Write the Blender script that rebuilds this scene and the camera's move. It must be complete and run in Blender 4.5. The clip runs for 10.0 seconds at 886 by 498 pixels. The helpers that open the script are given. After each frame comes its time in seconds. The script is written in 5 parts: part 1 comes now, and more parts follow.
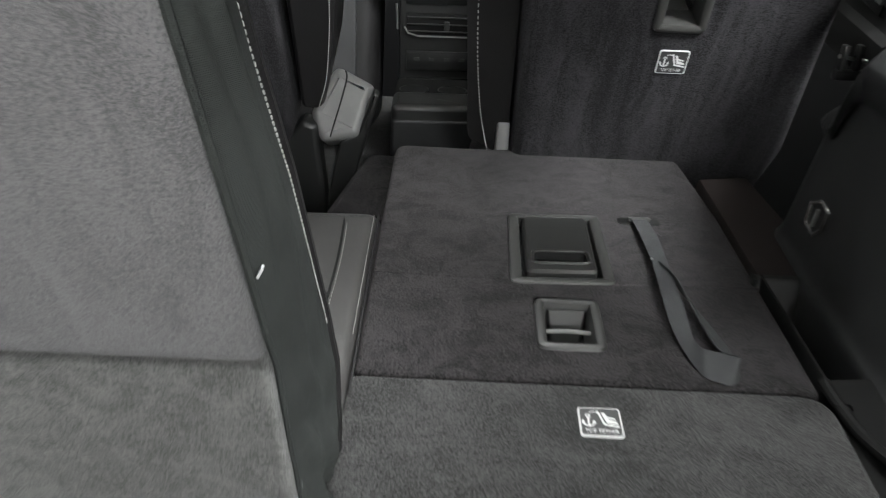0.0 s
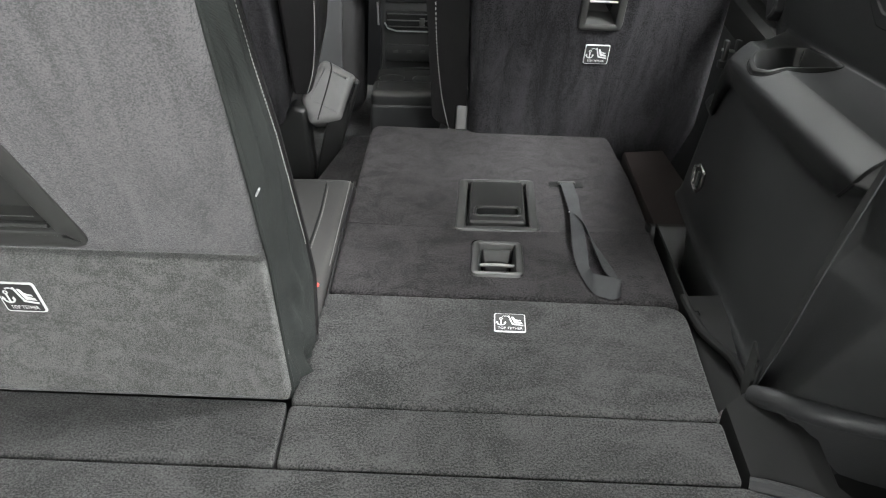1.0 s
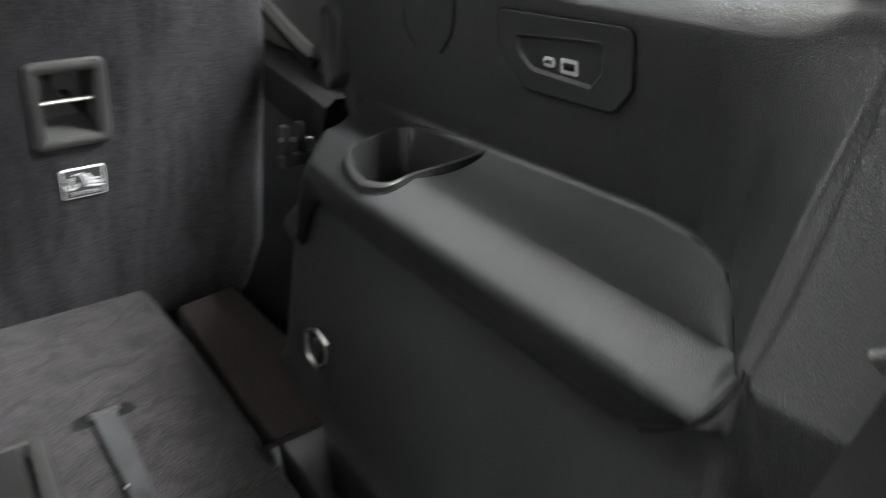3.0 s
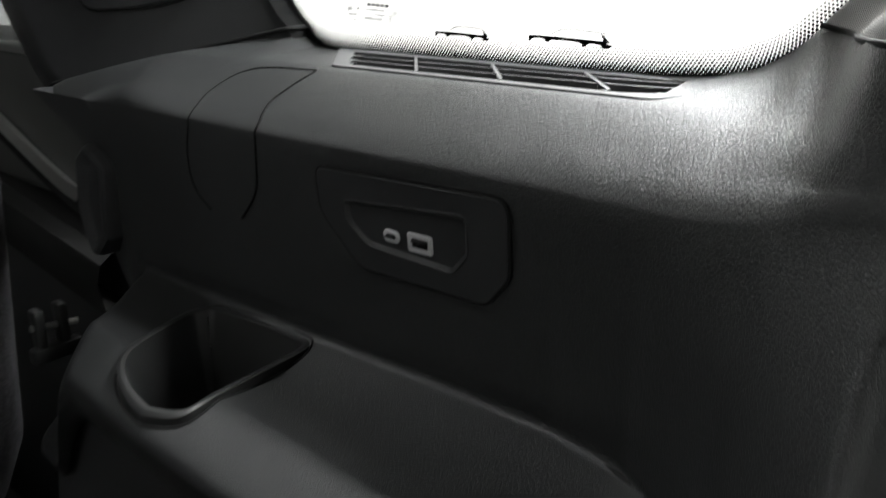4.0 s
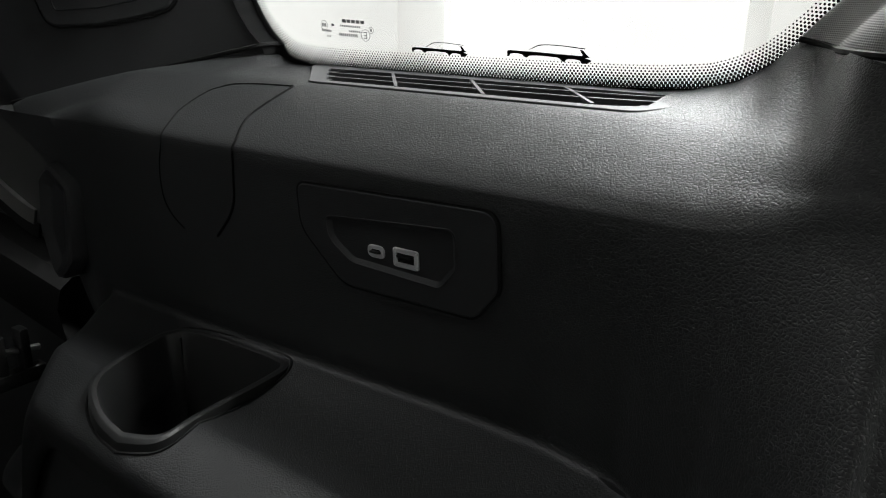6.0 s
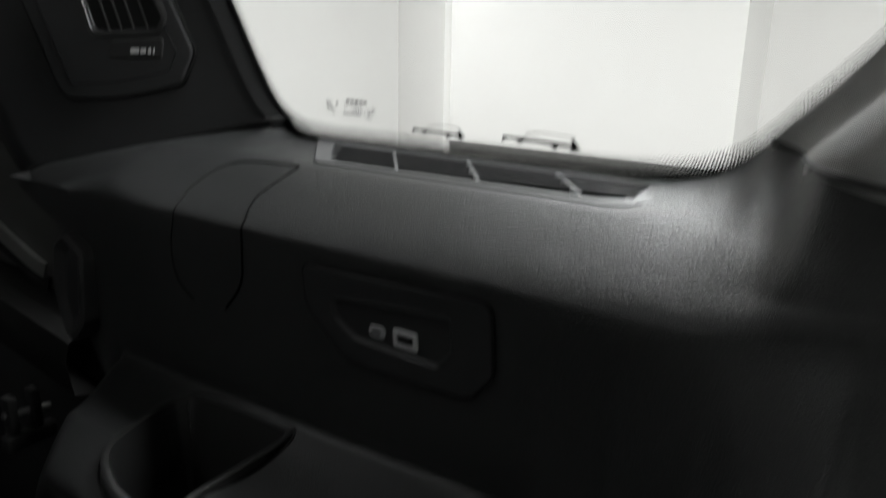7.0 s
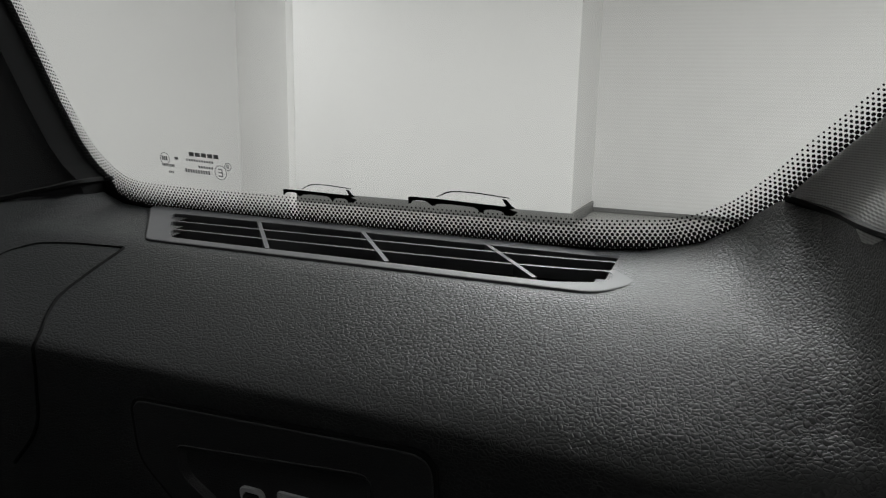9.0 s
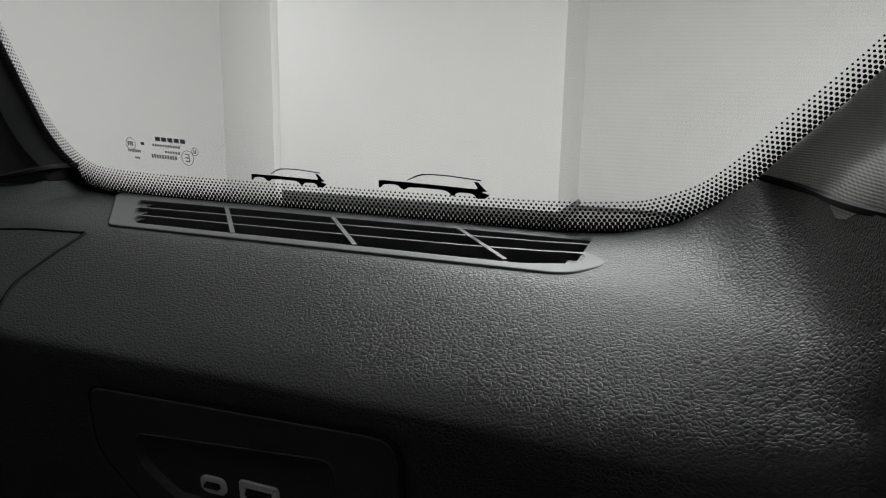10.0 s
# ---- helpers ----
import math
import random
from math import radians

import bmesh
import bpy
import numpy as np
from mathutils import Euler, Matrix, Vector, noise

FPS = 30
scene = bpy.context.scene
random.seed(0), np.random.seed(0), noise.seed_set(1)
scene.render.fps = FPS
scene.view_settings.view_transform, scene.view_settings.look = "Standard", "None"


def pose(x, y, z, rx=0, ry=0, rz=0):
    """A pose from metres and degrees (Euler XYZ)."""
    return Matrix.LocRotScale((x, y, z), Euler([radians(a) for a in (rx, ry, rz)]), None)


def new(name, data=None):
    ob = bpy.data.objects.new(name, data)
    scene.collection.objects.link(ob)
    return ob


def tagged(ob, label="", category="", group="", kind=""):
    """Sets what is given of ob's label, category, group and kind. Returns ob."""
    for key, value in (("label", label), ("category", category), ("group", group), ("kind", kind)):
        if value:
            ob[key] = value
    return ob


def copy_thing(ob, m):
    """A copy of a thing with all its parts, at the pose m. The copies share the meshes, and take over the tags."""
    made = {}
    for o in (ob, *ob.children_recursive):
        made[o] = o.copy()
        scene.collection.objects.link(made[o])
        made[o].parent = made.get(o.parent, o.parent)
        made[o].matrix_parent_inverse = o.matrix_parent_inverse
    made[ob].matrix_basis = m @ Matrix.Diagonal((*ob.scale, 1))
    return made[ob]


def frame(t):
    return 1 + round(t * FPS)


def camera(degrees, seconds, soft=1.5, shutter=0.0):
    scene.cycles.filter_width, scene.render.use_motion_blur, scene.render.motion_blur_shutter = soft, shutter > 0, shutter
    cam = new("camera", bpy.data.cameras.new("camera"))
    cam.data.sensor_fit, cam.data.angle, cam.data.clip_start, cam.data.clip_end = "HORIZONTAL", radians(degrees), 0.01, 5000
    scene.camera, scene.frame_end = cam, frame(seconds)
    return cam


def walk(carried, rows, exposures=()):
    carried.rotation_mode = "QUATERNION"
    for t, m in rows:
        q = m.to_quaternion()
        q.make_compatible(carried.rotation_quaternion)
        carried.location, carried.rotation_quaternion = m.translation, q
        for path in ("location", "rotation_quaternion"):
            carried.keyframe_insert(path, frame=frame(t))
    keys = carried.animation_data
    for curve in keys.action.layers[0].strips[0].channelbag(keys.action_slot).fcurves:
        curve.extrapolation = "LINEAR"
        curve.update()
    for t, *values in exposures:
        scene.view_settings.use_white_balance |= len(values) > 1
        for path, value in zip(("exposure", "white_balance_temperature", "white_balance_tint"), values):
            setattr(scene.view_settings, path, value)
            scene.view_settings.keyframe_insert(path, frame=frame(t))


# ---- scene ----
cam = camera(60.5, 10.0, soft=1.1, shutter=0.5)
METRES, EYE, TILT, LEAN, TURN = 1.4, 0.495, -28.5, -2.0, 0.0
ROWS = [
    (0.0, 0.0, 0.0, 0.0, 0.0, 0.0, 0.0),
    (0.5, 0.0259, -0.1178, -0.0233, 0.2, -0.6, 0.18),
    (1.0, 0.0457, -0.1873, -0.0402, -0.07, -0.78, 0.39),
    (1.5, 0.0471, -0.1788, -0.0393, -1.19, -0.79, 1.09),
    (2.0, 0.0376, -0.1237, 0.001, -7.87, -1.12, 5.0),
    (2.5, 0.0839, 0.0253, 0.0676, -20.85, -2.22, 12.25),
    (2.8, 0.1261, 0.1249, 0.0902, -27.883, -2.034, 16.225),
    (3.0, 0.144, 0.1722, 0.1084, -33.43, -4.11, 18.09),
    (3.2, 0.1635, 0.2021, 0.124, -37.945, -5.189, 19.843),
    (4.3, 0.2348, 0.2631, 0.1663, -49.847, -2.177, 22.973),
    (4.5, 0.2383, 0.2675, 0.1675, -50.37, -2.41, 23.09),
    (5.0, 0.2343, 0.276, 0.1652, -51.57, -2.61, 23.19),
    (5.5, 0.2273, 0.271, 0.1667, -51.96, -2.67, 23.13),
    (5.7, 0.2227, 0.2695, 0.1635, -52.02, -2.651, 23.229),
    (6.8, 0.2095, 0.2587, 0.1709, -51.545, -2.343, 24.032),
    (7.0, 0.2095, 0.248, 0.1845, -52.02, -0.65, 23.19),
    (7.5, 0.2206, 0.2179, 0.2134, -52.76, 1.35, 22.99),
    (8.0, 0.2599, 0.2623, 0.2168, -56.53, 0.8, 24.2),
    (8.5, 0.2794, 0.3017, 0.2058, -62.01, -1.16, 25.32),
    (9.0, 0.2829, 0.3131, 0.2076, -64.52, -2.28, 25.78),
    (9.5, 0.2873, 0.3142, 0.1985, -65.25, -2.67, 26.04),
    (10.0, 0.2893, 0.3131, 0.1999, -65.58, -2.76, 25.96),
]
EXPOSURES = [(0.0, -0.36), (0.4, -0.1), (1.0, 0.07), (1.6, 0.05), (2.0, -0.05), (2.6, 0.1), (3.2, 0.1), (4.3, -1.66), (5.7, -1.95), (6.8, -2.15), (7.05, -2.42), (7.35, -2.86), (7.9, -2.98), (10.0, -3.02)]
walk(cam, [(t, pose(0, 0, EYE, TILT, LEAN, TURN) @ pose(METRES * x, METRES * y, METRES * z, 90 + pitch, roll, yaw)) for t, x, y, z, yaw, pitch, roll in ROWS],
     exposures=EXPOSURES)

# ---- world and light ----
world = bpy.data.worlds.new("showroom_world")
scene.world = world
world.use_nodes = True
world.node_tree.nodes["Background"].inputs[0].default_value = (0.9, 0.95, 1.0, 1)
world.node_tree.nodes["Background"].inputs[1].default_value = 0.05
LAMP_WATTS = 130.0


# ---- materials ----
def make_mat(name, color, rough=0.5, metal=0.0):
    m = bpy.data.materials.new(name)
    m.use_nodes = True
    b = m.node_tree.nodes["Principled BSDF"]
    b.inputs["Base Color"].default_value = (*color, 1)
    b.inputs["Roughness"].default_value = rough
    b.inputs["Metallic"].default_value = metal
    return m, m.node_tree, b


def nd(tree, kind, **kw):
    n = tree.nodes.new(kind)
    for k, v in kw.items():
        n.inputs[k].default_value = v
    return n


def mixed(tree, fac, a, b):
    """A colour ramp from a to b, driven by fac."""
    r = tree.nodes.new("ShaderNodeValToRGB")
    r.color_ramp.elements[0].color = (*a, 1)
    r.color_ramp.elements[1].color = (*b, 1)
    r.color_ramp.elements[0].position, r.color_ramp.elements[1].position = 0.3, 0.7
    tree.links.new(fac, r.inputs[0])
    return r.outputs[0]


def carpet(name, dark, light, streak=(2.0, 2.0, 2.0), sheen=0.12, patches=1.3, pile=1.0):
    """Short-pile velour: fine fibre relief, brushed pile patches."""
    m, t, b = make_mat(name, light, 0.95)
    co = t.nodes.new("ShaderNodeTexCoord")
    mp = t.nodes.new("ShaderNodeMapping")
    mp.inputs["Scale"].default_value = streak
    t.links.new(co.outputs["Object"], mp.inputs[0])
    big = nd(t, "ShaderNodeTexNoise", Scale=11.0, Detail=6.0, Roughness=0.70, Distortion=1.2)
    fine = nd(t, "ShaderNodeTexNoise", Scale=720.0 * pile, Detail=4.0, Roughness=0.75)
    mid = nd(t, "ShaderNodeTexNoise", Scale=460.0 * pile, Detail=3.0, Roughness=0.7)
    t.links.new(mp.outputs[0], big.inputs["Vector"])
    t.links.new(co.outputs["Object"], fine.inputs["Vector"])
    t.links.new(co.outputs["Object"], mid.inputs["Vector"])
    a = t.nodes.new("ShaderNodeMath")
    a.operation = "MULTIPLY_ADD"
    t.links.new(mid.outputs[0], a.inputs[0])
    a.inputs[1].default_value = 0.25
    bg = t.nodes.new("ShaderNodeMath")
    bg.operation = "MULTIPLY"
    bg.inputs[1].default_value = patches
    t.links.new(big.outputs[0], bg.inputs[0])
    t.links.new(bg.outputs[0], a.inputs[2])
    a2 = t.nodes.new("ShaderNodeMath")
    a2.operation = "MULTIPLY_ADD"
    t.links.new(fine.outputs[0], a2.inputs[0])
    a2.inputs[1].default_value = 2.5
    t.links.new(a.outputs[0], a2.inputs[2])
    sc = t.nodes.new("ShaderNodeMath")
    sc.operation = "SUBTRACT"
    t.links.new(a2.outputs[0], sc.inputs[0])
    sc.inputs[1].default_value = 0.875 + 0.5 * patches
    t.links.new(mixed(t, sc.outputs[0], dark, light), b.inputs["Base Color"])
    bp = nd(t, "ShaderNodeBump", Strength=0.9, Distance=0.0016)
    t.links.new(fine.outputs[0], bp.inputs["Height"])
    t.links.new(bp.outputs[0], b.inputs["Normal"])
    b.inputs["Sheen Weight"].default_value = sheen
    b.inputs["Sheen Roughness"].default_value = 0.5
    b.inputs["Specular IOR Level"].default_value = 0.1
    return m


def grained(name, color, rough, scale=520.0, depth=0.0005, strength=0.7, stretch=0.62, spec=0.5):
    """Moulded plastic with a leather grain: soft pebbles of two sizes that run along the car."""
    m, t, b = make_mat(name, color, rough)
    co = t.nodes.new("ShaderNodeTexCoord")
    mp = t.nodes.new("ShaderNodeMapping")
    mp.inputs["Scale"].default_value = (1.0, stretch, 1.0)
    t.links.new(co.outputs["Object"], mp.inputs[0])
    warp = nd(t, "ShaderNodeTexNoise", Scale=scale * 0.45, Detail=2.0)
    vm = t.nodes.new("ShaderNodeMixRGB")
    vm.blend_type = "ADD"
    vm.inputs[0].default_value = 1.5 / scale
    t.links.new(mp.outputs[0], warp.inputs["Vector"])
    t.links.new(mp.outputs[0], vm.inputs[1])
    t.links.new(warp.outputs["Color"], vm.inputs[2])
    cells = nd(t, "ShaderNodeTexVoronoi", Scale=scale)
    cells.feature = "DISTANCE_TO_EDGE"
    t.links.new(vm.outputs[0], cells.inputs["Vector"])
    dome = t.nodes.new("ShaderNodeValToRGB")
    dome.color_ramp.interpolation = "B_SPLINE"
    dome.color_ramp.elements[1].position = 0.42
    dome.color_ramp.elements.new(0.10).color = (0.62, 0.62, 0.62, 1)
    t.links.new(cells.outputs["Distance"], dome.inputs[0])
    folds = nd(t, "ShaderNodeTexNoise", Scale=scale * 0.6, Detail=2.0, Roughness=0.5)
    t.links.new(mp.outputs[0], folds.inputs["Vector"])
    ad = t.nodes.new("ShaderNodeMath")
    ad.operation = "MULTIPLY_ADD"
    t.links.new(folds.outputs[0], ad.inputs[0])
    ad.inputs[1].default_value = 0.8
    t.links.new(dome.outputs[0], ad.inputs[2])
    bp = nd(t, "ShaderNodeBump", Strength=strength, Distance=depth)
    t.links.new(ad.outputs[0], bp.inputs["Height"])
    t.links.new(bp.outputs[0], b.inputs["Normal"])
    b.inputs["Specular IOR Level"].default_value = spec
    big = nd(t, "ShaderNodeTexNoise", Scale=9.0, Detail=5.0, Roughness=0.65)
    t.links.new(co.outputs["Object"], big.inputs["Vector"])
    t.links.new(mixed(t, big.outputs[0], [c * 0.82 for c in color], [c * 1.15 for c in color]), b.inputs["Base Color"])
    return m


def smooth_plastic(name, color, rough, spec=0.5):
    m, t, b = make_mat(name, color, rough)
    co = t.nodes.new("ShaderNodeTexCoord")
    n = nd(t, "ShaderNodeTexNoise", Scale=900.0, Detail=2.0)
    t.links.new(co.outputs["Object"], n.inputs["Vector"])
    bp = nd(t, "ShaderNodeBump", Strength=0.15, Distance=0.0002)
    t.links.new(n.outputs[0], bp.inputs["Height"])
    t.links.new(bp.outputs[0], b.inputs["Normal"])
    b.inputs["Specular IOR Level"].default_value = spec
    return m


def woven(name, color, scale=420.0, rough=0.8, spec=0.15):
    """Ribbed cloth or webbing."""
    m, t, b = make_mat(name, color, rough)
    co = t.nodes.new("ShaderNodeTexCoord")
    w1 = nd(t, "ShaderNodeTexWave", Scale=scale)
    w2 = nd(t, "ShaderNodeTexWave", Scale=scale)
    w1.bands_direction, w2.bands_direction = "Z", "Y"
    ad = t.nodes.new("ShaderNodeMath")
    ad.operation = "ADD"
    for i, w in enumerate((w1, w2)):
        t.links.new(co.outputs["Object"], w.inputs["Vector"])
        t.links.new(w.outputs["Fac"], ad.inputs[i])
    b.inputs["Specular IOR Level"].default_value = spec
    bp = nd(t, "ShaderNodeBump", Strength=0.5, Distance=0.0004)
    t.links.new(ad.outputs[0], bp.inputs["Height"])
    t.links.new(bp.outputs[0], b.inputs["Normal"])
    big = nd(t, "ShaderNodeTexNoise", Scale=14.0, Detail=4.0)
    t.links.new(co.outputs["Object"], big.inputs["Vector"])
    t.links.new(mixed(t, big.outputs[0], [c * 0.75 for c in color], [c * 1.2 for c in color]), b.inputs["Base Color"])
    return m


def painted(name, color, rough=0.6, scale=3.0, vary=0.05):
    m, t, b = make_mat(name, color, rough)
    co = t.nodes.new("ShaderNodeTexCoord")
    n = nd(t, "ShaderNodeTexNoise", Scale=scale, Detail=5.0)
    t.links.new(co.outputs["Object"], n.inputs["Vector"])
    t.links.new(mixed(t, n.outputs[0], [c * (1 - vary) for c in color], [min(1, c * (1 + vary)) for c in color]), b.inputs["Base Color"])
    return m


def ribbed(name, color, rough=0.5, scale=3.0, vary=0.05, pitch=0.042):
    """Painted panel with narrow level ribs."""
    m = painted(name, color, rough, scale, vary)
    t = m.node_tree
    co = t.nodes.new("ShaderNodeTexCoord")
    w = nd(t, "ShaderNodeTexWave", Scale=math.pi / (10.0 * pitch))
    w.bands_direction = "Z"
    t.links.new(co.outputs["Object"], w.inputs["Vector"])
    bp = nd(t, "ShaderNodeBump", Strength=0.3, Distance=0.003)
    t.links.new(w.outputs["Fac"], bp.inputs["Height"])
    t.links.new(bp.outputs[0], t.nodes["Principled BSDF"].inputs["Normal"])
    return m


# Third-row velour in lit and shaded tones: upright faces paler, folded ones darker.
CARPET_BACK = carpet("velour_seat_lit", (0.055, 0.0535, 0.0565), (0.115, 0.1105, 0.1160), (1.6, 0.4, 0.4), 0.12, 1.1, 0.85)
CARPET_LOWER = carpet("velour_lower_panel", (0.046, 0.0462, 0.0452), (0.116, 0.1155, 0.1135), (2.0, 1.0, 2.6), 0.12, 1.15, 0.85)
CARPET_FOLD = carpet("velour_seat_shaded", (0.0105, 0.0097, 0.0102), (0.0440, 0.0402, 0.0422), (1.7, 1.7, 1.7), 0.03, 1.1, 0.55)
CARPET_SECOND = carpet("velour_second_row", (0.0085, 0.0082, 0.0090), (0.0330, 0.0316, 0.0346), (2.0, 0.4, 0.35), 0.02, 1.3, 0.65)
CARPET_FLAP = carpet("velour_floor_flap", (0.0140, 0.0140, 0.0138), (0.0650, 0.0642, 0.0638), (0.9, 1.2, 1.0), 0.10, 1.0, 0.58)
TRIM = grained("grained_black_trim", (0.0128, 0.0133, 0.0136), 0.45, 600.0, 0.0004, 0.55, 0.85, 0.55)
TRIM_FINE = grained("fine_grained_trim", (0.0200, 0.0202, 0.0212), 0.50, 900.0, 0.0002, 0.5, 0.8, 0.35)
PLASTIC = smooth_plastic("satin_black_plastic", (0.012, 0.0122, 0.012), 0.38)
GREY_PLASTIC = smooth_plastic("dark_grey_plastic", (0.030, 0.030, 0.029), 0.44)
LEVER = smooth_plastic("satin_lever_plastic", (0.020, 0.0198, 0.0192), 0.30)
VENT_GREY = smooth_plastic("satin_grey_grille", (0.050, 0.050, 0.0515), 0.5)
TRAY = smooth_plastic("matt_black_tray", (0.0072, 0.0072, 0.0070), 0.70, 0.14)
TRAY_BROWN = smooth_plastic("brownish_black_tray", (0.022, 0.0175, 0.0165), 0.6, 0.2)
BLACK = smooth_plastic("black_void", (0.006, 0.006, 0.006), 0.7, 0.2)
LEATHER = grained("black_leather", (0.011, 0.0105, 0.0108), 0.5, 420.0, 0.0003, 0.35, 0.62, 0.22)
LEATHER_GREY = grained("brown_grey_leather", (0.029, 0.0275, 0.027), 0.34, 420.0, 0.0003, 0.35)
LEATHER_PALE = grained("pale_grey_leather", (0.15, 0.148, 0.146), 0.42, 420.0, 0.0003, 0.3)
LEATHER_WHITE = grained("white_leather", (0.50, 0.50, 0.49), 0.45, 420.0, 0.0003, 0.3)
STITCH = smooth_plastic("pale_thread", (0.27, 0.27, 0.26), 0.8)
SIDE_CLOTH = woven("ribbed_side_cloth", (0.022, 0.024, 0.023), 300.0)
PILLAR_CLOTH = woven("woven_pillar_cloth", (0.42, 0.417, 0.41), 330.0, 0.75, 0.25)
WEBBING = woven("grey_webbing", (0.048, 0.049, 0.051), 340.0)
BELT = woven("belt_webbing", (0.019, 0.0195, 0.019), 500.0)
CHROME, _t, _b = make_mat("bright_metal", (0.72, 0.72, 0.70), 0.22, 1.0)
SATIN, _t, _b = make_mat("satin_silver", (0.5, 0.5, 0.49), 0.38, 1.0)
LABEL = smooth_plastic("white_label_print", (0.55, 0.55, 0.55), 0.5)
LABEL_DARK = smooth_plastic("black_label_ground", (0.02, 0.02, 0.02), 0.5)
PORT_GREY = smooth_plastic("light_grey_port_rim", (0.40, 0.40, 0.41), 0.45)
RED = smooth_plastic("red_button", (0.75, 0.05, 0.03), 0.4)
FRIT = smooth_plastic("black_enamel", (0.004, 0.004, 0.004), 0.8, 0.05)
MARK = smooth_plastic("grey_enamel_print", (0.27, 0.27, 0.27), 0.6, 0.2)
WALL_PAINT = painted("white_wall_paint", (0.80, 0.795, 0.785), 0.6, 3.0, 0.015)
# Partition white dimmed against the pier; the difference balances light, not paint.
SCREEN_PAINT = painted("dimmed_partition_paint", (0.60, 0.597, 0.59), 0.6, 3.0, 0.015)
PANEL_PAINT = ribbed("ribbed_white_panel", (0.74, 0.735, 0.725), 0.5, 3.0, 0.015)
SHOW_FLOOR = painted("grey_showroom_floor", (0.36, 0.36, 0.345), 0.32, 1.2, 0.06)
SKIRT = painted("grey_skirting", (0.17, 0.17, 0.165), 0.5)
HEADLINER = carpet("grey_headliner", (0.30, 0.30, 0.29), (0.38, 0.38, 0.37), (1, 1, 1), 0.1)
GLASS = bpy.data.materials.new("window_glass")
GLASS.use_nodes = True
_t = GLASS.node_tree
_t.nodes.remove(_t.nodes["Principled BSDF"])
_tr = nd(_t, "ShaderNodeBsdfTransparent", Color=(0.93, 0.925, 0.92, 1))
_gl = nd(_t, "ShaderNodeBsdfGlossy", Roughness=0.03)
_fr = nd(_t, "ShaderNodeLayerWeight", Blend=0.12)
_sc = nd(_t, "ShaderNodeMath")
_sc.operation = "MULTIPLY"
_sc.inputs[1].default_value = 0.12
_t.links.new(_fr.outputs["Facing"], _sc.inputs[0])
_mx = _t.nodes.new("ShaderNodeMixShader")
_t.links.new(_sc.outputs[0], _mx.inputs[0])
_t.links.new(_tr.outputs[0], _mx.inputs[1])
_t.links.new(_gl.outputs[0], _mx.inputs[2])
_t.links.new(_mx.outputs[0], _t.nodes["Material Output"].inputs[0])


TINTED = bpy.data.materials.new("tinted_glass")
TINTED.use_nodes = True
_t = TINTED.node_tree
_t.nodes.remove(_t.nodes["Principled BSDF"])
_tr = nd(_t, "ShaderNodeBsdfTransparent", Color=(0.45, 0.455, 0.45, 1))
_gl = nd(_t, "ShaderNodeBsdfGlossy", Roughness=0.03)
_mx = nd(_t, "ShaderNodeMixShader", Fac=0.05)
_t.links.new(_tr.outputs[0], _mx.inputs[1])
_t.links.new(_gl.outputs[0], _mx.inputs[2])
_t.links.new(_mx.outputs[0], _t.nodes["Material Output"].inputs[0])


def glow(name, color, strength):
    m, t, b = make_mat(name, (0, 0, 0), 0.5)
    b.inputs["Emission Color"].default_value = (*color, 1)
    b.inputs["Emission Strength"].default_value = strength
    return m


LAMP_GLOW = glow("lamp_diffuser", (1.0, 0.99, 0.96), 6.0)
RED_GLOW = glow("red_indicator", (1.0, 0.05, 0.05), 1.2)
BLUE_GLOW = glow("blue_indicator", (0.05, 0.25, 1.0), 1.2)


# ---- mesh helpers ----
def mesh_of(name, bm, material, smooth=True, angle=35):
    bmesh.ops.recalc_face_normals(bm, faces=bm.faces) if len(bm.faces) < 60000 else None
    me = bpy.data.meshes.new(name)
    if smooth:
        for f in bm.faces:
            f.smooth = len(f.verts) < 9
        for e in bm.edges:
            if len(e.link_faces) == 2 and e.calc_face_angle(0) > radians(angle):
                e.smooth = False
    bm.to_mesh(me)
    bm.free()
    me.materials.append(material)
    return me


def thing(name, label, category, kind="", group=""):
    return tagged(new(name), label, category, group, kind)


def part(name, bm, material, parent=None, label="", angle=35):
    ob = new(name, mesh_of(name, bm, material, True, angle))
    if parent is not None:
        ob.parent = parent
    if label:
        ob["label"] = label
    return ob


def solo(name, bm, material, label, category, kind="", group=""):
    return tagged(new(name, mesh_of(name, bm, material)), label, category, group, kind)


def add_box(bm, lo, hi, bevel=0.0, segments=2, m=None):
    c = [(a + b) / 2 for a, b in zip(lo, hi)]
    s = [abs(b - a) for a, b in zip(lo, hi)]
    r = bmesh.ops.create_cube(bm, size=1.0, matrix=Matrix.Translation(c) @ Matrix.Diagonal((*s, 1)))
    vs = r["verts"]
    if bevel > 0:
        es = list({e for v in vs for e in v.link_edges})
        out = bmesh.ops.bevel(bm, geom=es, offset=bevel, segments=segments, profile=0.5, affect="EDGES")
        vs = list({v for f in out["faces"] for v in f.verts} | {v for v in vs if v.is_valid})
    if m is not None:
        bmesh.ops.transform(bm, matrix=m, verts=vs)
    return vs


def box(lo, hi, bevel=0.0, segments=2, m=None):
    bm = bmesh.new()
    add_box(bm, lo, hi, bevel, segments, m)
    return bm


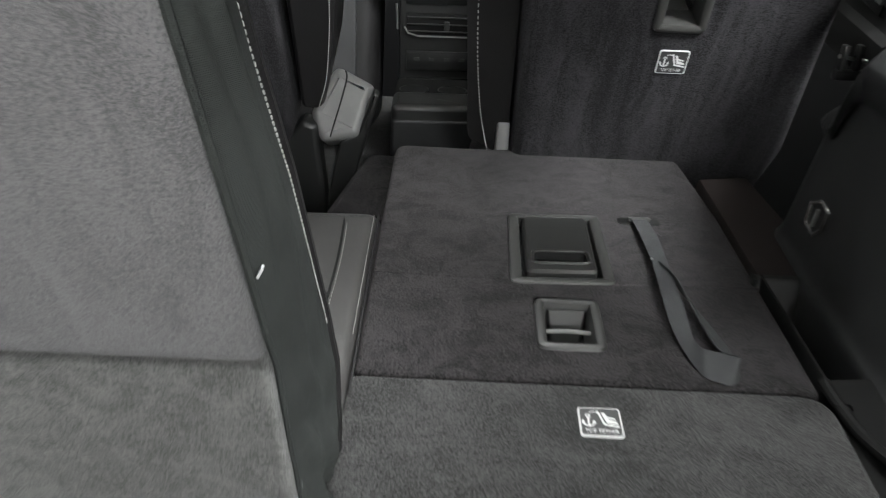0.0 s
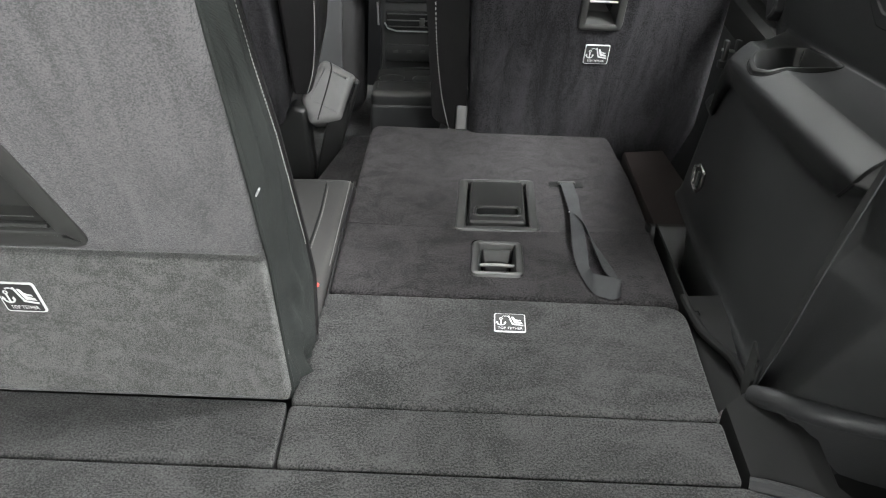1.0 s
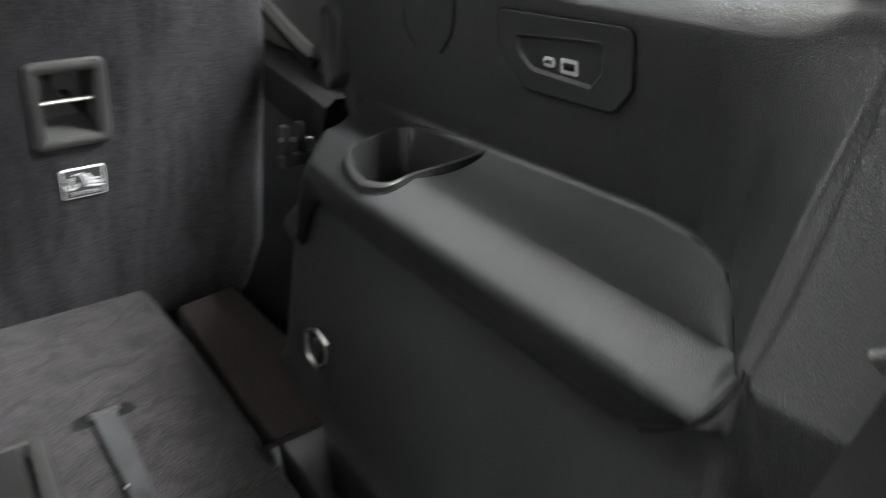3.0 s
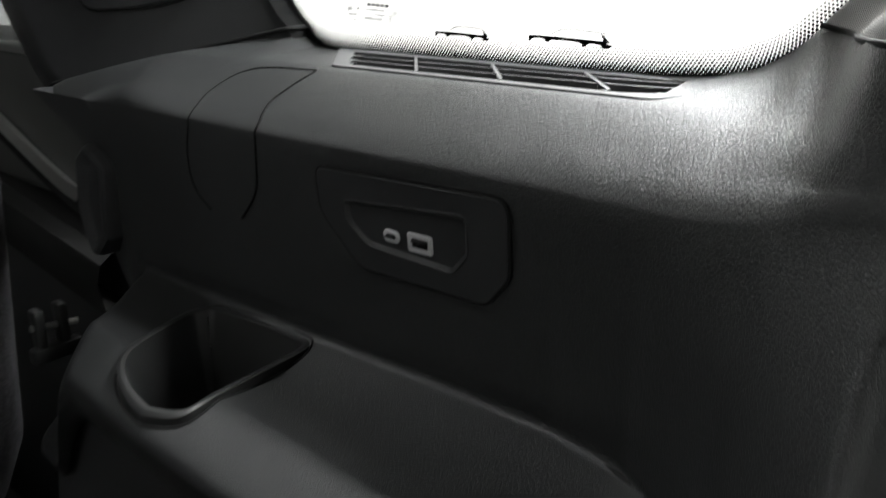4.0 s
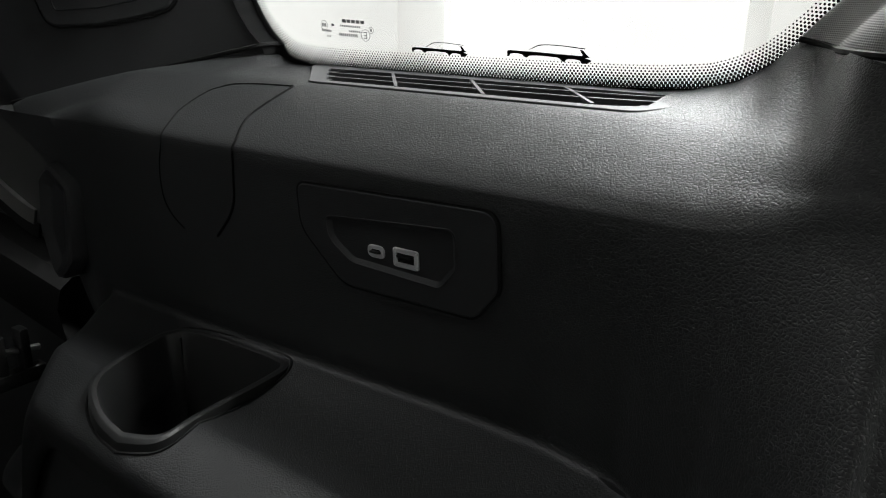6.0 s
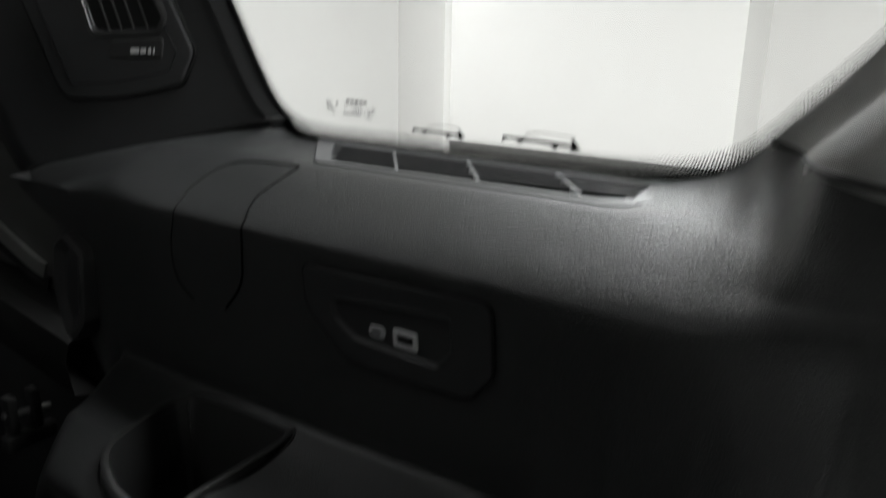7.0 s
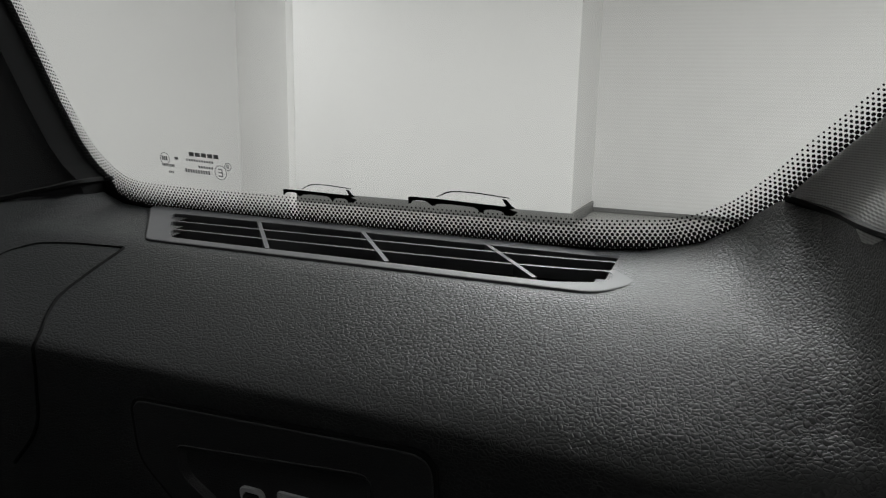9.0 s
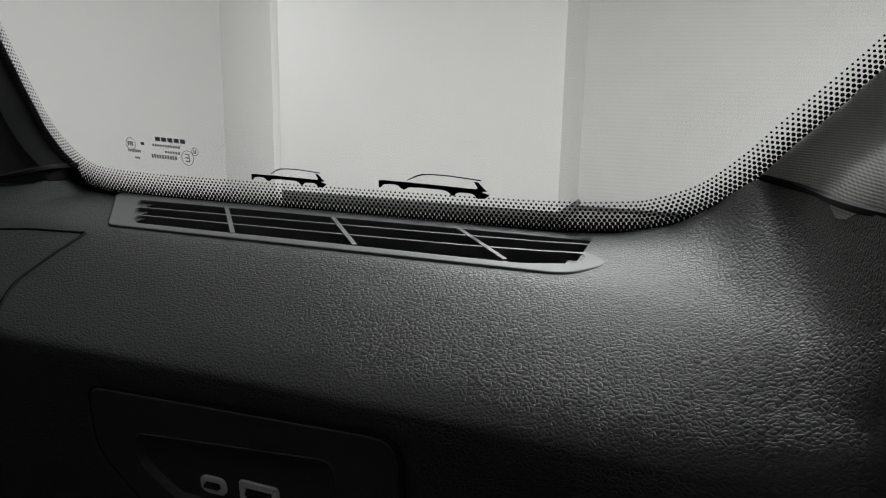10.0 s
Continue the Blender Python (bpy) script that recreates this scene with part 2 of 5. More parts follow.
def rounded(pts, r, n=6):
    """A closed 2D outline with rounded corners; r is one radius or one for each corner."""
    out, k = [], len(pts)
    rs = r if isinstance(r, (list, tuple)) else [r] * k
    for i in range(k):
        p, a, b = (Vector(pts[j % k]).to_2d() for j in (i, i - 1, i + 1))
        u, v = (a - p), (b - p)
        lu, lv = u.length, v.length
        u.normalize(), v.normalize()
        half = math.acos(max(-1, min(1, u.dot(v)))) / 2
        d = min(rs[i] / max(math.tan(half), 1e-3), 0.49 * lu, 0.49 * lv)
        if d < 1e-5 or abs(half - math.pi / 2) < 0.02:
            out.append(p)
            continue
        s, e = p + u * d, p + v * d
        for j in range(n + 1):
            w = j / n
            out.append(s * (1 - w) ** 2 + p * 2 * w * (1 - w) + e * w ** 2)
    return out


def inset(outline, d):
    """Moves a closed outline inwards by d (outwards when d is negative)."""
    k, out = len(outline), []
    area = sum(outline[i - 1].x * outline[i].y - outline[i].x * outline[i - 1].y for i in range(k))
    s = 1 if area > 0 else -1
    for i in range(k):
        t = (outline[(i + 1) % k] - outline[i - 1])
        t.normalize()
        out.append(outline[i] + Vector((-t.y, t.x)) * d * s)
    return out


def rings(levels, place, cap_first=True, cap_last=True):
    """Stacks closed outlines into a solid. levels: (outline, height); place maps (x, y, h) to a point."""
    bm = bmesh.new()
    loops = [[bm.verts.new(place(p.x, p.y, h)) for p in o] for o, h in levels]
    k = len(loops[0])
    for a, b in zip(loops, loops[1:]):
        for i in range(k):
            bm.faces.new((a[i - 1], a[i], b[i], b[i - 1]))
    if cap_first:
        bm.faces.new(loops[0])
    if cap_last:
        bm.faces.new(loops[-1])
    return bm


def slab(outline, bottom, top, edge, place, steps=4):
    """A slab with a rounded upper edge."""
    lv = [(outline, bottom)]
    for j in range(steps + 1):
        a = math.pi / 2 * j / steps
        lv.append((inset(outline, edge * (1 - math.cos(a))), top - edge + edge * math.sin(a)))
    lv.append((inset(outline, edge * 1.12), top))
    return rings(lv, place)


def dish(outline, width, height, depth, place, shrink=0.0, lip=0.003, floor=True, foot=0.002):
    """A bezel round an opening: a raised rounded lip of that width, walls that go down, and a floor."""
    lv = [(outline, -foot), (inset(outline, lip * 0.4), height * 0.7), (inset(outline, lip), height)]
    inner = inset(outline, width)
    lv += [(inset(outline, width - lip), height), (inset(outline, width - lip * 0.3), height * 0.6), (inner, -lip)]
    lv += [(inset(outline, width + shrink * 0.9), -depth * 0.85), (inset(outline, width + shrink * 1.3), -depth)]
    return rings(lv, place, False, floor)


def on_z(z0):
    return lambda x, y, h: Vector((x, y, z0 + h))


def on_x(x0):
    """Outline in (y, z), height towards the car's middle."""
    return lambda y, z, h: Vector((x0 - h, y, z))


def on_plane(o, u, v):
    o, u, v = Vector(o), Vector(u).normalized(), Vector(v).normalized()
    n = u.cross(v)
    return lambda x, y, h: o + u * x + v * y + n * h


def loft(rows, close=False):
    bm = bmesh.new()
    vs = [[bm.verts.new(p) for p in row] for row in rows]
    for a, b in zip(vs, vs[1:]):
        for i in range(len(a) - 1):
            bm.faces.new((a[i], a[i + 1], b[i + 1], b[i]))
        if close:
            bm.faces.new((a[-1], a[0], b[0], b[-1]))
    return bm


def add_tube(bm, pts, r, n=6):
    pts = [Vector(p) for p in pts]
    prev = None
    for i, p in enumerate(pts):
        t = (pts[min(i + 1, len(pts) - 1)] - pts[max(i - 1, 0)]).normalized()
        a = t.cross(Vector((0.31, 0.52, 0.79))).normalized()
        b = t.cross(a)
        ring = [bm.verts.new(p + (a * math.cos(q) + b * math.sin(q)) * r) for q in (2 * math.pi * j / n for j in range(n))]
        if prev:
            for j in range(n):
                bm.faces.new((prev[j - 1], prev[j], ring[j], ring[j - 1]))
        else:
            bm.faces.new(ring)
        prev = ring
    bm.faces.new(prev)


def tube(pts, r, n=6):
    bm = bmesh.new()
    add_tube(bm, pts, r, n)
    return bm


def ribbon(pts, sides, thick):
    """A strap: centre points, the vector across at each, and its thickness."""
    rows = []
    for i, p in enumerate(pts):
        p, s = Vector(p), Vector(sides[i])
        t = Vector(pts[min(i + 1, len(pts) - 1)]) - Vector(pts[max(i - 1, 0)])
        n = t.cross(s).normalized() * thick / 2
        rows.append([p - s + n, p + s + n, p + s - n, p - s - n])
    bm = loft(rows, True)
    bm.verts.ensure_lookup_table()
    bm.faces.new(bm.verts[:4])
    bm.faces.new(bm.verts[-4:])
    return bm


def smooth_path(pts, n=8):
    """A Catmull-Rom curve through the points."""
    pts = [Vector(p) for p in pts]
    out = []
    for i in range(len(pts) - 1):
        a, b, c, d = pts[max(i - 1, 0)], pts[i], pts[i + 1], pts[min(i + 2, len(pts) - 1)]
        for j in range(n):
            t = j / n
            out.append(0.5 * (2 * b + (c - a) * t + (2 * a - 5 * b + 4 * c - d) * t * t + (3 * b - a - 3 * c + d) * t ** 3))
    return out + [pts[-1]]


def lerp_table(table, y):
    """Values interpolated in a table of (y, value...), in rising order of y."""
    ys = [r[0] for r in table]
    return [float(np.interp(y, ys, [r[j] for r in table])) for j in range(1, len(table[0]))]


def step01(a, b, v):
    t = max(0.0, min(1.0, (v - a) / (b - a)))
    return t * t * (3 - 2 * t)


def cut(ob, cutters):
    """Takes the cutters' volumes out of a part, and leaves plain mesh behind."""
    for c in cutters:
        bmesh.ops.recalc_face_normals(c, faces=c.faces)
        me = bpy.data.meshes.new("cutter")
        c.to_mesh(me)
        c.free()
        tool = new("cutter", me)
        mod = ob.modifiers.new("cut", "BOOLEAN")
        mod.operation, mod.solver, mod.object = "DIFFERENCE", "EXACT", tool
        bpy.context.view_layer.update()
        done = bpy.data.meshes.new_from_object(ob.evaluated_get(bpy.context.evaluated_depsgraph_get()))
        ob.modifiers.clear()
        ob.data = done
        b = bmesh.new()
        b.from_mesh(done)
        for e in b.edges:
            e.smooth = not (len(e.link_faces) == 2 and e.calc_face_angle(0) > radians(35))
        b.to_mesh(done)
        b.free()
        bpy.data.objects.remove(tool)
    return ob


def lettering(words, size, place_matrix, material, parent, name="writing"):
    cu = bpy.data.curves.new(name, "FONT")
    cu.body, cu.size, cu.align_x, cu.align_y, cu.extrude = words, size, "CENTER", "CENTER", 0.0001
    tmp = new("tmp", cu)
    bpy.context.view_layer.update()
    me = bpy.data.meshes.new_from_object(tmp.evaluated_get(bpy.context.evaluated_depsgraph_get()))
    bpy.data.objects.remove(tmp)
    me.transform(place_matrix)
    me.materials.clear()
    me.materials.append(material)
    ob = new(name, me)
    ob.parent = parent
    return ob


def inside(outline, x, y):
    hit = False
    for i in range(len(outline)):
        a, b = outline[i - 1], outline[i]
        if (a.y > y) != (b.y > y) and x < (b.x - a.x) * (y - a.y) / (b.y - a.y) + a.x:
            hit = not hit
    return hit


# ---- showroom ----
GROUND = -0.78
ROOM_TOP = 2.6
solo("floor", box((-9, -9, GROUND - 0.2), (12, 12, GROUND)), SHOW_FLOOR, "smooth grey showroom floor round the car", "floor", "structure")
solo("ceiling", box((-9, -9, ROOM_TOP), (12, 12, ROOM_TOP + 0.2)), WALL_PAINT, "plain white showroom ceiling", "ceiling", "structure")
for nm, lo, hi in (("wall_east", (8.62, -9, GROUND), (8.9, 2.19, ROOM_TOP)), ("wall_east_2", (7.67, 2.19, GROUND), (8.9, 12, ROOM_TOP)),
                   ("wall_north", (-9, 12, GROUND), (12, 12.2, ROOM_TOP)), ("wall_south", (-9, -9.2, GROUND), (12, -9, ROOM_TOP)),
                   ("wall_west", (-3.8, -2.2, GROUND), (-3.6, 12, ROOM_TOP)), ("wall_west_2", (-9.2, -9, GROUND), (-9, 12, ROOM_TOP))):
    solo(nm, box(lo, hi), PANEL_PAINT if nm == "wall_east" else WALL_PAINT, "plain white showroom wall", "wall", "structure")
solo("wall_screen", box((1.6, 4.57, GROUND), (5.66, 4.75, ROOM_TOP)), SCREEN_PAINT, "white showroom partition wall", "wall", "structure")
# Pier takes the lighter paint to brighten its shaded left face.
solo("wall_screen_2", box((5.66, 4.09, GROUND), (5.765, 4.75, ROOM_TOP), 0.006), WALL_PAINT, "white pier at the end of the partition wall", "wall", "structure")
for nm, lo, hi in (("baseboard", (7.645, 2.165, GROUND), (7.67, 12, GROUND + 0.115)), ("baseboard_2", (7.67, 2.165, GROUND), (8.62, 2.19, GROUND + 0.115)),
                   ("baseboard_3", (8.60, -9, GROUND), (8.62, 2.165, GROUND + 0.05))):
    solo(nm, box(lo, hi, 0.003), SKIRT, "narrow grey skirting along the wall", "baseboard", "structure")

lamp_body = thing("ceiling_light", "flat white rectangular ceiling light panel, unseen, added to light the scene", "light", group="showroom ceiling lights")
part("frame", box((-0.66, -0.36, -0.05), (0.66, 0.36, 0.0), 0.01), PANEL_PAINT, lamp_body)
part("diffuser", box((-0.6, -0.3, -0.056), (0.6, 0.3, -0.045)), LAMP_GLOW, lamp_body)
# Unseen panels, added and powered one by one to light sill, walls and cabin.
LAMPS = [(0.9, -4.6), (2.6, -4.8), (1.7, -6.4), (3.6, -6.6), (0.05, 2.2), (-2.5, 0.9), (1.7, -0.6), (3.8, 1.4), (5.2, 5.8), (5.2, -2.4)]
for i, (lx, ly) in enumerate(LAMPS):
    if i == 0:
        lamp_body.matrix_basis = pose(lx, ly, ROOM_TOP)
    else:
        copy_thing(lamp_body, pose(lx, ly, ROOM_TOP))
    ld = bpy.data.lights.new("fill_lamp", "AREA")
    ld.shape, ld.size, ld.size_y, ld.energy, ld.color = "RECTANGLE", 1.2, 0.6, LAMP_WATTS * (5.75 if lx > 3 and 0 < ly < 3 else 6.5 if lx > 4 else 9.4 if 1 < lx < 2 and ly > -2 else 0.33 if lx < -2 and ly > 0 else 1.1 if ly > 0 else 2.9), (0.955, 0.985, 0.985)
    new("fill_lamp", ld).matrix_world = pose(lx, ly, ROOM_TOP - 0.07)

# ---- car shell ----
# Unseen roof; the front piece reaches back to 1.58 to shade the console.
for nm, lo, hi in (("car_roof", (-0.80, 0.06, 0.86), (0.70, 0.78, 0.92)), ("car_roof_front", (-0.80, 1.58, 0.86), (0.70, 2.9, 0.92)),
                   ("car_roof_left", (-0.80, 0.78, 0.86), (-0.46, 1.58, 0.92)), ("car_roof_right", (0.46, 0.78, 0.86), (0.70, 1.58, 0.92))):
    solo(nm, box(lo, hi), HEADLINER, "unseen pale grey headliner round the glass roof, sized to block light", "headliner", "structure")
roof_pane = solo("window_roof", box((-0.46, 0.78, 0.885), (0.46, 1.58, 0.891)), GLASS, "clear panoramic roof glass", "window", "structure")
roof_pane.visible_shadow = False
gate = thing("tailgate", "raised tailgate above the load opening", "tailgate")
part("inner_panel", slab(rounded([(-0.68, 0.0), (0.68, 0.0), (0.60, 1.02), (-0.60, 1.02)], 0.08), 0.0, 0.05, 0.02, on_plane((0, 0.05, 0.97), (1, 0, 0), (0, -1, 0.17))), TRIM_FINE, gate)
solo("car_floor", box((-0.86, -0.12, -0.50), (0.92, 2.9, -0.36)), CARPET_FLAP, "dark carpet on the car's lower floor", "car floor", "structure")
solo("wall_left", box((-0.90, -0.10, -0.40), (-0.78, 2.9, 0.44), 0.02), TRIM_FINE, "black plastic side trim of the car", "trim", "structure")
solo("wall_left_pillar", box((-0.84, -0.10, 0.44), (-0.78, 0.25, 0.88)), TRIM_FINE, "dark roof pillar of the car", "pillar", "structure")
solo("wall_left_pillar_2", box((-0.84, 0.95, 0.44), (-0.78, 1.15, 0.88)), TRIM_FINE, "dark roof pillar of the car", "pillar", "structure")
solo("wall_front", box((-0.80, 2.75, -0.40), (0.80, 2.9, 0.40), 0.03), TRIM_FINE, "black dashboard at the front of the car", "dashboard", "structure")

# ---- load floor and folded third-row seat ----
def skew(x, y):
    """The seat rows stand very slightly askew to the walk's axes."""
    return Vector((x, y - 0.03 * x))


load_floor = solo("load_floor", slab(rounded([skew(-0.75, -0.10), skew(0.54, -0.10), skew(0.525, 0.12), skew(0.49, 0.225), skew(0.43, 0.285), skew(0.383, 0.302), skew(-0.75, 0.302)], 0.006), -0.03, 0.0, 0.004, on_z(0)),
                  CARPET_FLAP, "charcoal carpeted load floor behind the rear seats", "load floor")
part("floor_well", box((-0.78, -0.12, -0.36), (0.395, 0.30, -0.031)), BLACK, load_floor)

folded = thing("folded_seat", "third-row seat folded flat, its velour back toned darker as shaded", "car seat")
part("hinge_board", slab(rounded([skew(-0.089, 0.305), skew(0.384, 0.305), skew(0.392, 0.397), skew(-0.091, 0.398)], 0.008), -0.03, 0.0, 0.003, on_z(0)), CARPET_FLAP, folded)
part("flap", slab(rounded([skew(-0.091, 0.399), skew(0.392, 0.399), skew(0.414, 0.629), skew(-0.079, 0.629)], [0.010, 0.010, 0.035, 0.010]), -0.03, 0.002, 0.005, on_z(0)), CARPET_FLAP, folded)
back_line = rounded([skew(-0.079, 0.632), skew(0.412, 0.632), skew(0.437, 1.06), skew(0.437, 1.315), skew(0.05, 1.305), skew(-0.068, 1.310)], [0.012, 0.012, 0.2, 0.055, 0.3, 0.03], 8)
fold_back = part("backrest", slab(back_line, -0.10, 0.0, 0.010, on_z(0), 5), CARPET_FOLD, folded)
HANDLE = rounded([(0.103, 0.836), (0.236, 0.830), (0.248, 1.026), (0.112, 1.034)], 0.014)
LATCH = rounded([(0.119, 0.698), (0.204, 0.694), (0.209, 0.797), (0.124, 0.801)], 0.016)
cut(fold_back, [rings([(inset(HANDLE, 0.004), -0.06), (inset(HANDLE, 0.004), 0.03)], on_z(0)),
                rings([(inset(LATCH, 0.004), -0.06), (inset(LATCH, 0.004), 0.03)], on_z(0))])
seam_y = 0.842
part("seam", tube([(x, seam_y - 0.03 * x - 0.004 * math.sin(x * 9), -0.0008) for x in np.linspace(-0.072, 0.108, 12)], 0.0016), CARPET_FOLD, folded)
part("seam", tube([(x, seam_y - 0.03 * x - 0.004 * math.sin(x * 9), -0.0008) for x in np.linspace(0.236, 0.422, 12)], 0.0016), CARPET_FOLD, folded)


def release_handle(parent, place, w, h):
    """A recessed seat-release lever in its bezel; the outline is w by h from its lower corner."""
    bezel = part("handle_bezel", dish(rounded([(0, 0), (w, 0), (w, h), (0, h)], 0.014), 0.0165, 0.003, 0.030, place), GREY_PLASTIC, parent)
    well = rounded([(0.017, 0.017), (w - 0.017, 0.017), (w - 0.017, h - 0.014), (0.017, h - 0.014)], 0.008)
    # Black sheet below the lever: shade of the gap put in as colour.
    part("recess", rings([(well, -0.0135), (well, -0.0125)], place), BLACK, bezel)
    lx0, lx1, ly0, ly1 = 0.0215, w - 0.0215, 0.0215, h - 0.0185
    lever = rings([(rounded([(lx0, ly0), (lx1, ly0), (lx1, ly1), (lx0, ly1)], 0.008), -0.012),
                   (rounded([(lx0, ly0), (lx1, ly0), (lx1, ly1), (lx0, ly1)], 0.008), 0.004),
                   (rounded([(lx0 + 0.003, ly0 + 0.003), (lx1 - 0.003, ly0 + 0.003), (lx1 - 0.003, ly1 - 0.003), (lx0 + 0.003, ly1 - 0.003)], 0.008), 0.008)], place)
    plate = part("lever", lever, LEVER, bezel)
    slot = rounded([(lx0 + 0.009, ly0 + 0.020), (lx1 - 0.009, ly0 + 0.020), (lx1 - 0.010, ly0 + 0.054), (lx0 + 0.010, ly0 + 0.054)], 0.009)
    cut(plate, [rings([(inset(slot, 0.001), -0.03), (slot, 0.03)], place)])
    # Black insert stands in for the deep shadow inside the slot.
    part("slot_shade", rings([(inset(slot, 0.0012), 0.0065), (inset(slot, 0.0022), -0.0115)], place, False, True), BLACK, bezel)
    part("slot_rim", tube([place(q.x, q.y, 0.0075) for q in slot + slot[:1]], 0.0026, 8), LEVER, bezel)
    # Lighter grey tube stands in for the highlight on the lever's top edge.
    part("lever_highlight", tube([place(x, ly1 - 0.003, 0.0085) for x in np.linspace(lx0 + 0.006, lx1 - 0.006, 6)], 0.0022), GREY_PLASTIC, bezel, "lighter edge of the lever, a painted highlight")
    return bezel


release_handle(folded, on_plane((0.102, 0.826, 0), (1, 0.012, 0), (0.060, 1, 0)), 0.137, 0.202)


def tether_latch(parent, place, w, h):
    """A tether anchor: a bezel with a cross bar in its recess."""
    bezel = part("anchor_bezel", dish(rounded([(0, 0), (w, 0), (w, h), (0, h)], 0.016), 0.014, 0.005, 0.034, place, 0.003, 0.005), GREY_PLASTIC, parent)
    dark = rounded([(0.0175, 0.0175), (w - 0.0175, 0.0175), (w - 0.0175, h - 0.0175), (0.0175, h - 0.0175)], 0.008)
    # Black sheet on the anchor's floor paints in the recess shade.
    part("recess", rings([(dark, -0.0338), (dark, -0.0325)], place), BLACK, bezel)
    bar_y = h * 0.48
    part("anchor_bar", tube([place(0.012, bar_y, -0.010), place(w / 2, bar_y, -0.008), place(w - 0.012, bar_y, -0.010)], 0.0026, 8), SATIN, bezel, "bright steel anchor bar")
    ramp = rings([(rounded([(0.024, h * 0.58), (w - 0.024, h * 0.58), (w - 0.017, h - 0.017), (0.017, h - 0.017)], 0.006), -0.034),
                  (rounded([(0.0185, h * 0.82), (w - 0.0185, h * 0.82), (w - 0.017, h - 0.016), (0.017, h - 0.016)], 0.006), -0.004)], place)
    part("ramp", ramp, GREY_PLASTIC, bezel)
    part("tongue", rings([(rounded([(0.030, 0.020), (w - 0.030, 0.020), (w - 0.034, h * 0.30), (0.034, h * 0.30)], 0.003), -0.034),
                          (rounded([(0.032, 0.022), (w - 0.032, 0.022), (w - 0.036, h * 0.28), (0.036, h * 0.28)], 0.003), -0.018)], place), GREY_PLASTIC, bezel)
    return bezel


tether_latch(folded, on_plane((0.1205, 0.685, 0), (1, -0.03, 0), (0.065, 1, 0)), 0.081, 0.1065)


def tether_label(parent, place, w=0.042, h=0.042):
    """A white-framed anchor and child-seat sign with its two words."""
    plate = part("label_plate", slab(rounded([(0, 0), (w, 0), (w, h), (0, h)], 0.004), -0.001, 0.0012, 0.0004, place, 2), LABEL, parent, "white-framed black label with a child-seat sign")
    part("label_ground", slab(rounded([(0.0016, 0.0016), (w - 0.0016, 0.0016), (w - 0.0016, h - 0.0016), (0.0016, h - 0.0016)], 0.003), 0.0010, 0.0016, 0.0002, place, 2), LABEL_DARK, plate)
    bm = bmesh.new()
    def flat(pts):
        o = [Vector((p[0] * w, p[1] * h)) for p in pts]
        a = [bm.verts.new(place(p.x, p.y, 0.0016)) for p in o]
        b = [bm.verts.new(place(p.x, p.y, 0.0021)) for p in o]
        for i in range(len(a)):
            bm.faces.new((a[i - 1], a[i], b[i], b[i - 1]))
        bm.faces.new(b)
    def bar(p, q, r):
        p, q = Vector(p), Vector(q)
        n = (q - p).normalized()
        n = Vector((-n.y, n.x)) * r
        flat([p - n, q - n, q + n, p + n])
    # anchor
    bar((0.22, 0.34), (0.22, 0.62), 0.022)
    arc = [(0.22 + 0.13 * math.cos(a), 0.46 + 0.13 * math.sin(a)) for a in np.linspace(math.pi * 1.02, math.pi * 1.98, 9)]
    for p, q in zip(arc, arc[1:]):
        bar(p, q, 0.022)
    flat([(0.05, 0.44), (0.14, 0.46), (0.08, 0.54)])
    flat([(0.30, 0.46), (0.39, 0.44), (0.36, 0.54)])
    ringp = [(0.22 + 0.05 * math.cos(a), 0.68 + 0.05 * math.sin(a)) for a in np.linspace(0, 2 * math.pi, 9)]
    for p, q in zip(ringp, ringp[1:]):
        bar(p, q, 0.014)
    for i in range(4):
        a = 1.2 - i * 0.30
        flat([(0.26 + 0.05 * i, 0.79 + 0.03 * math.sin(i)), (0.29 + 0.05 * i, 0.78 + 0.03 * math.sin(i)), (0.29 + 0.05 * i, 0.82 + 0.03 * math.sin(i)), (0.26 + 0.05 * i, 0.83 + 0.03 * math.sin(i))])
    # child seat: shell, base and the plain seat form in it
    bar((0.46, 0.86), (0.58, 0.40), 0.025)
    bar((0.56, 0.40), (0.92, 0.33), 0.03)
    flat([(0.54, 0.80), (0.62, 0.80), (0.70, 0.56), (0.88, 0.50), (0.90, 0.42), (0.64, 0.45)])
    flat([(0.66, 0.68), (0.74, 0.64), (0.84, 0.62), (0.86, 0.57), (0.72, 0.58)])
    part("sign", bm, LABEL, plate)
    o, ux, uy = place(w / 2, h * 0.165, 0.0017), place(1, 0, 0) - place(0, 0, 0), place(0, 1, 0) - place(0, 0, 0)
    nz = ux.cross(uy)
    mat = Matrix.Translation(o) @ Matrix((ux, uy, nz)).transposed().to_4x4()
    lettering("TOP TETHER", h * 0.17, mat @ Matrix.Diagonal((0.80, 1.0, 1.0, 1.0)), LABEL, plate)
    return plate


tether_label(folded, on_plane((0.1475, 0.5455, 0.0025), (1, -0.03, 0), (0.06, 1, 0)), 0.0415, 0.041)

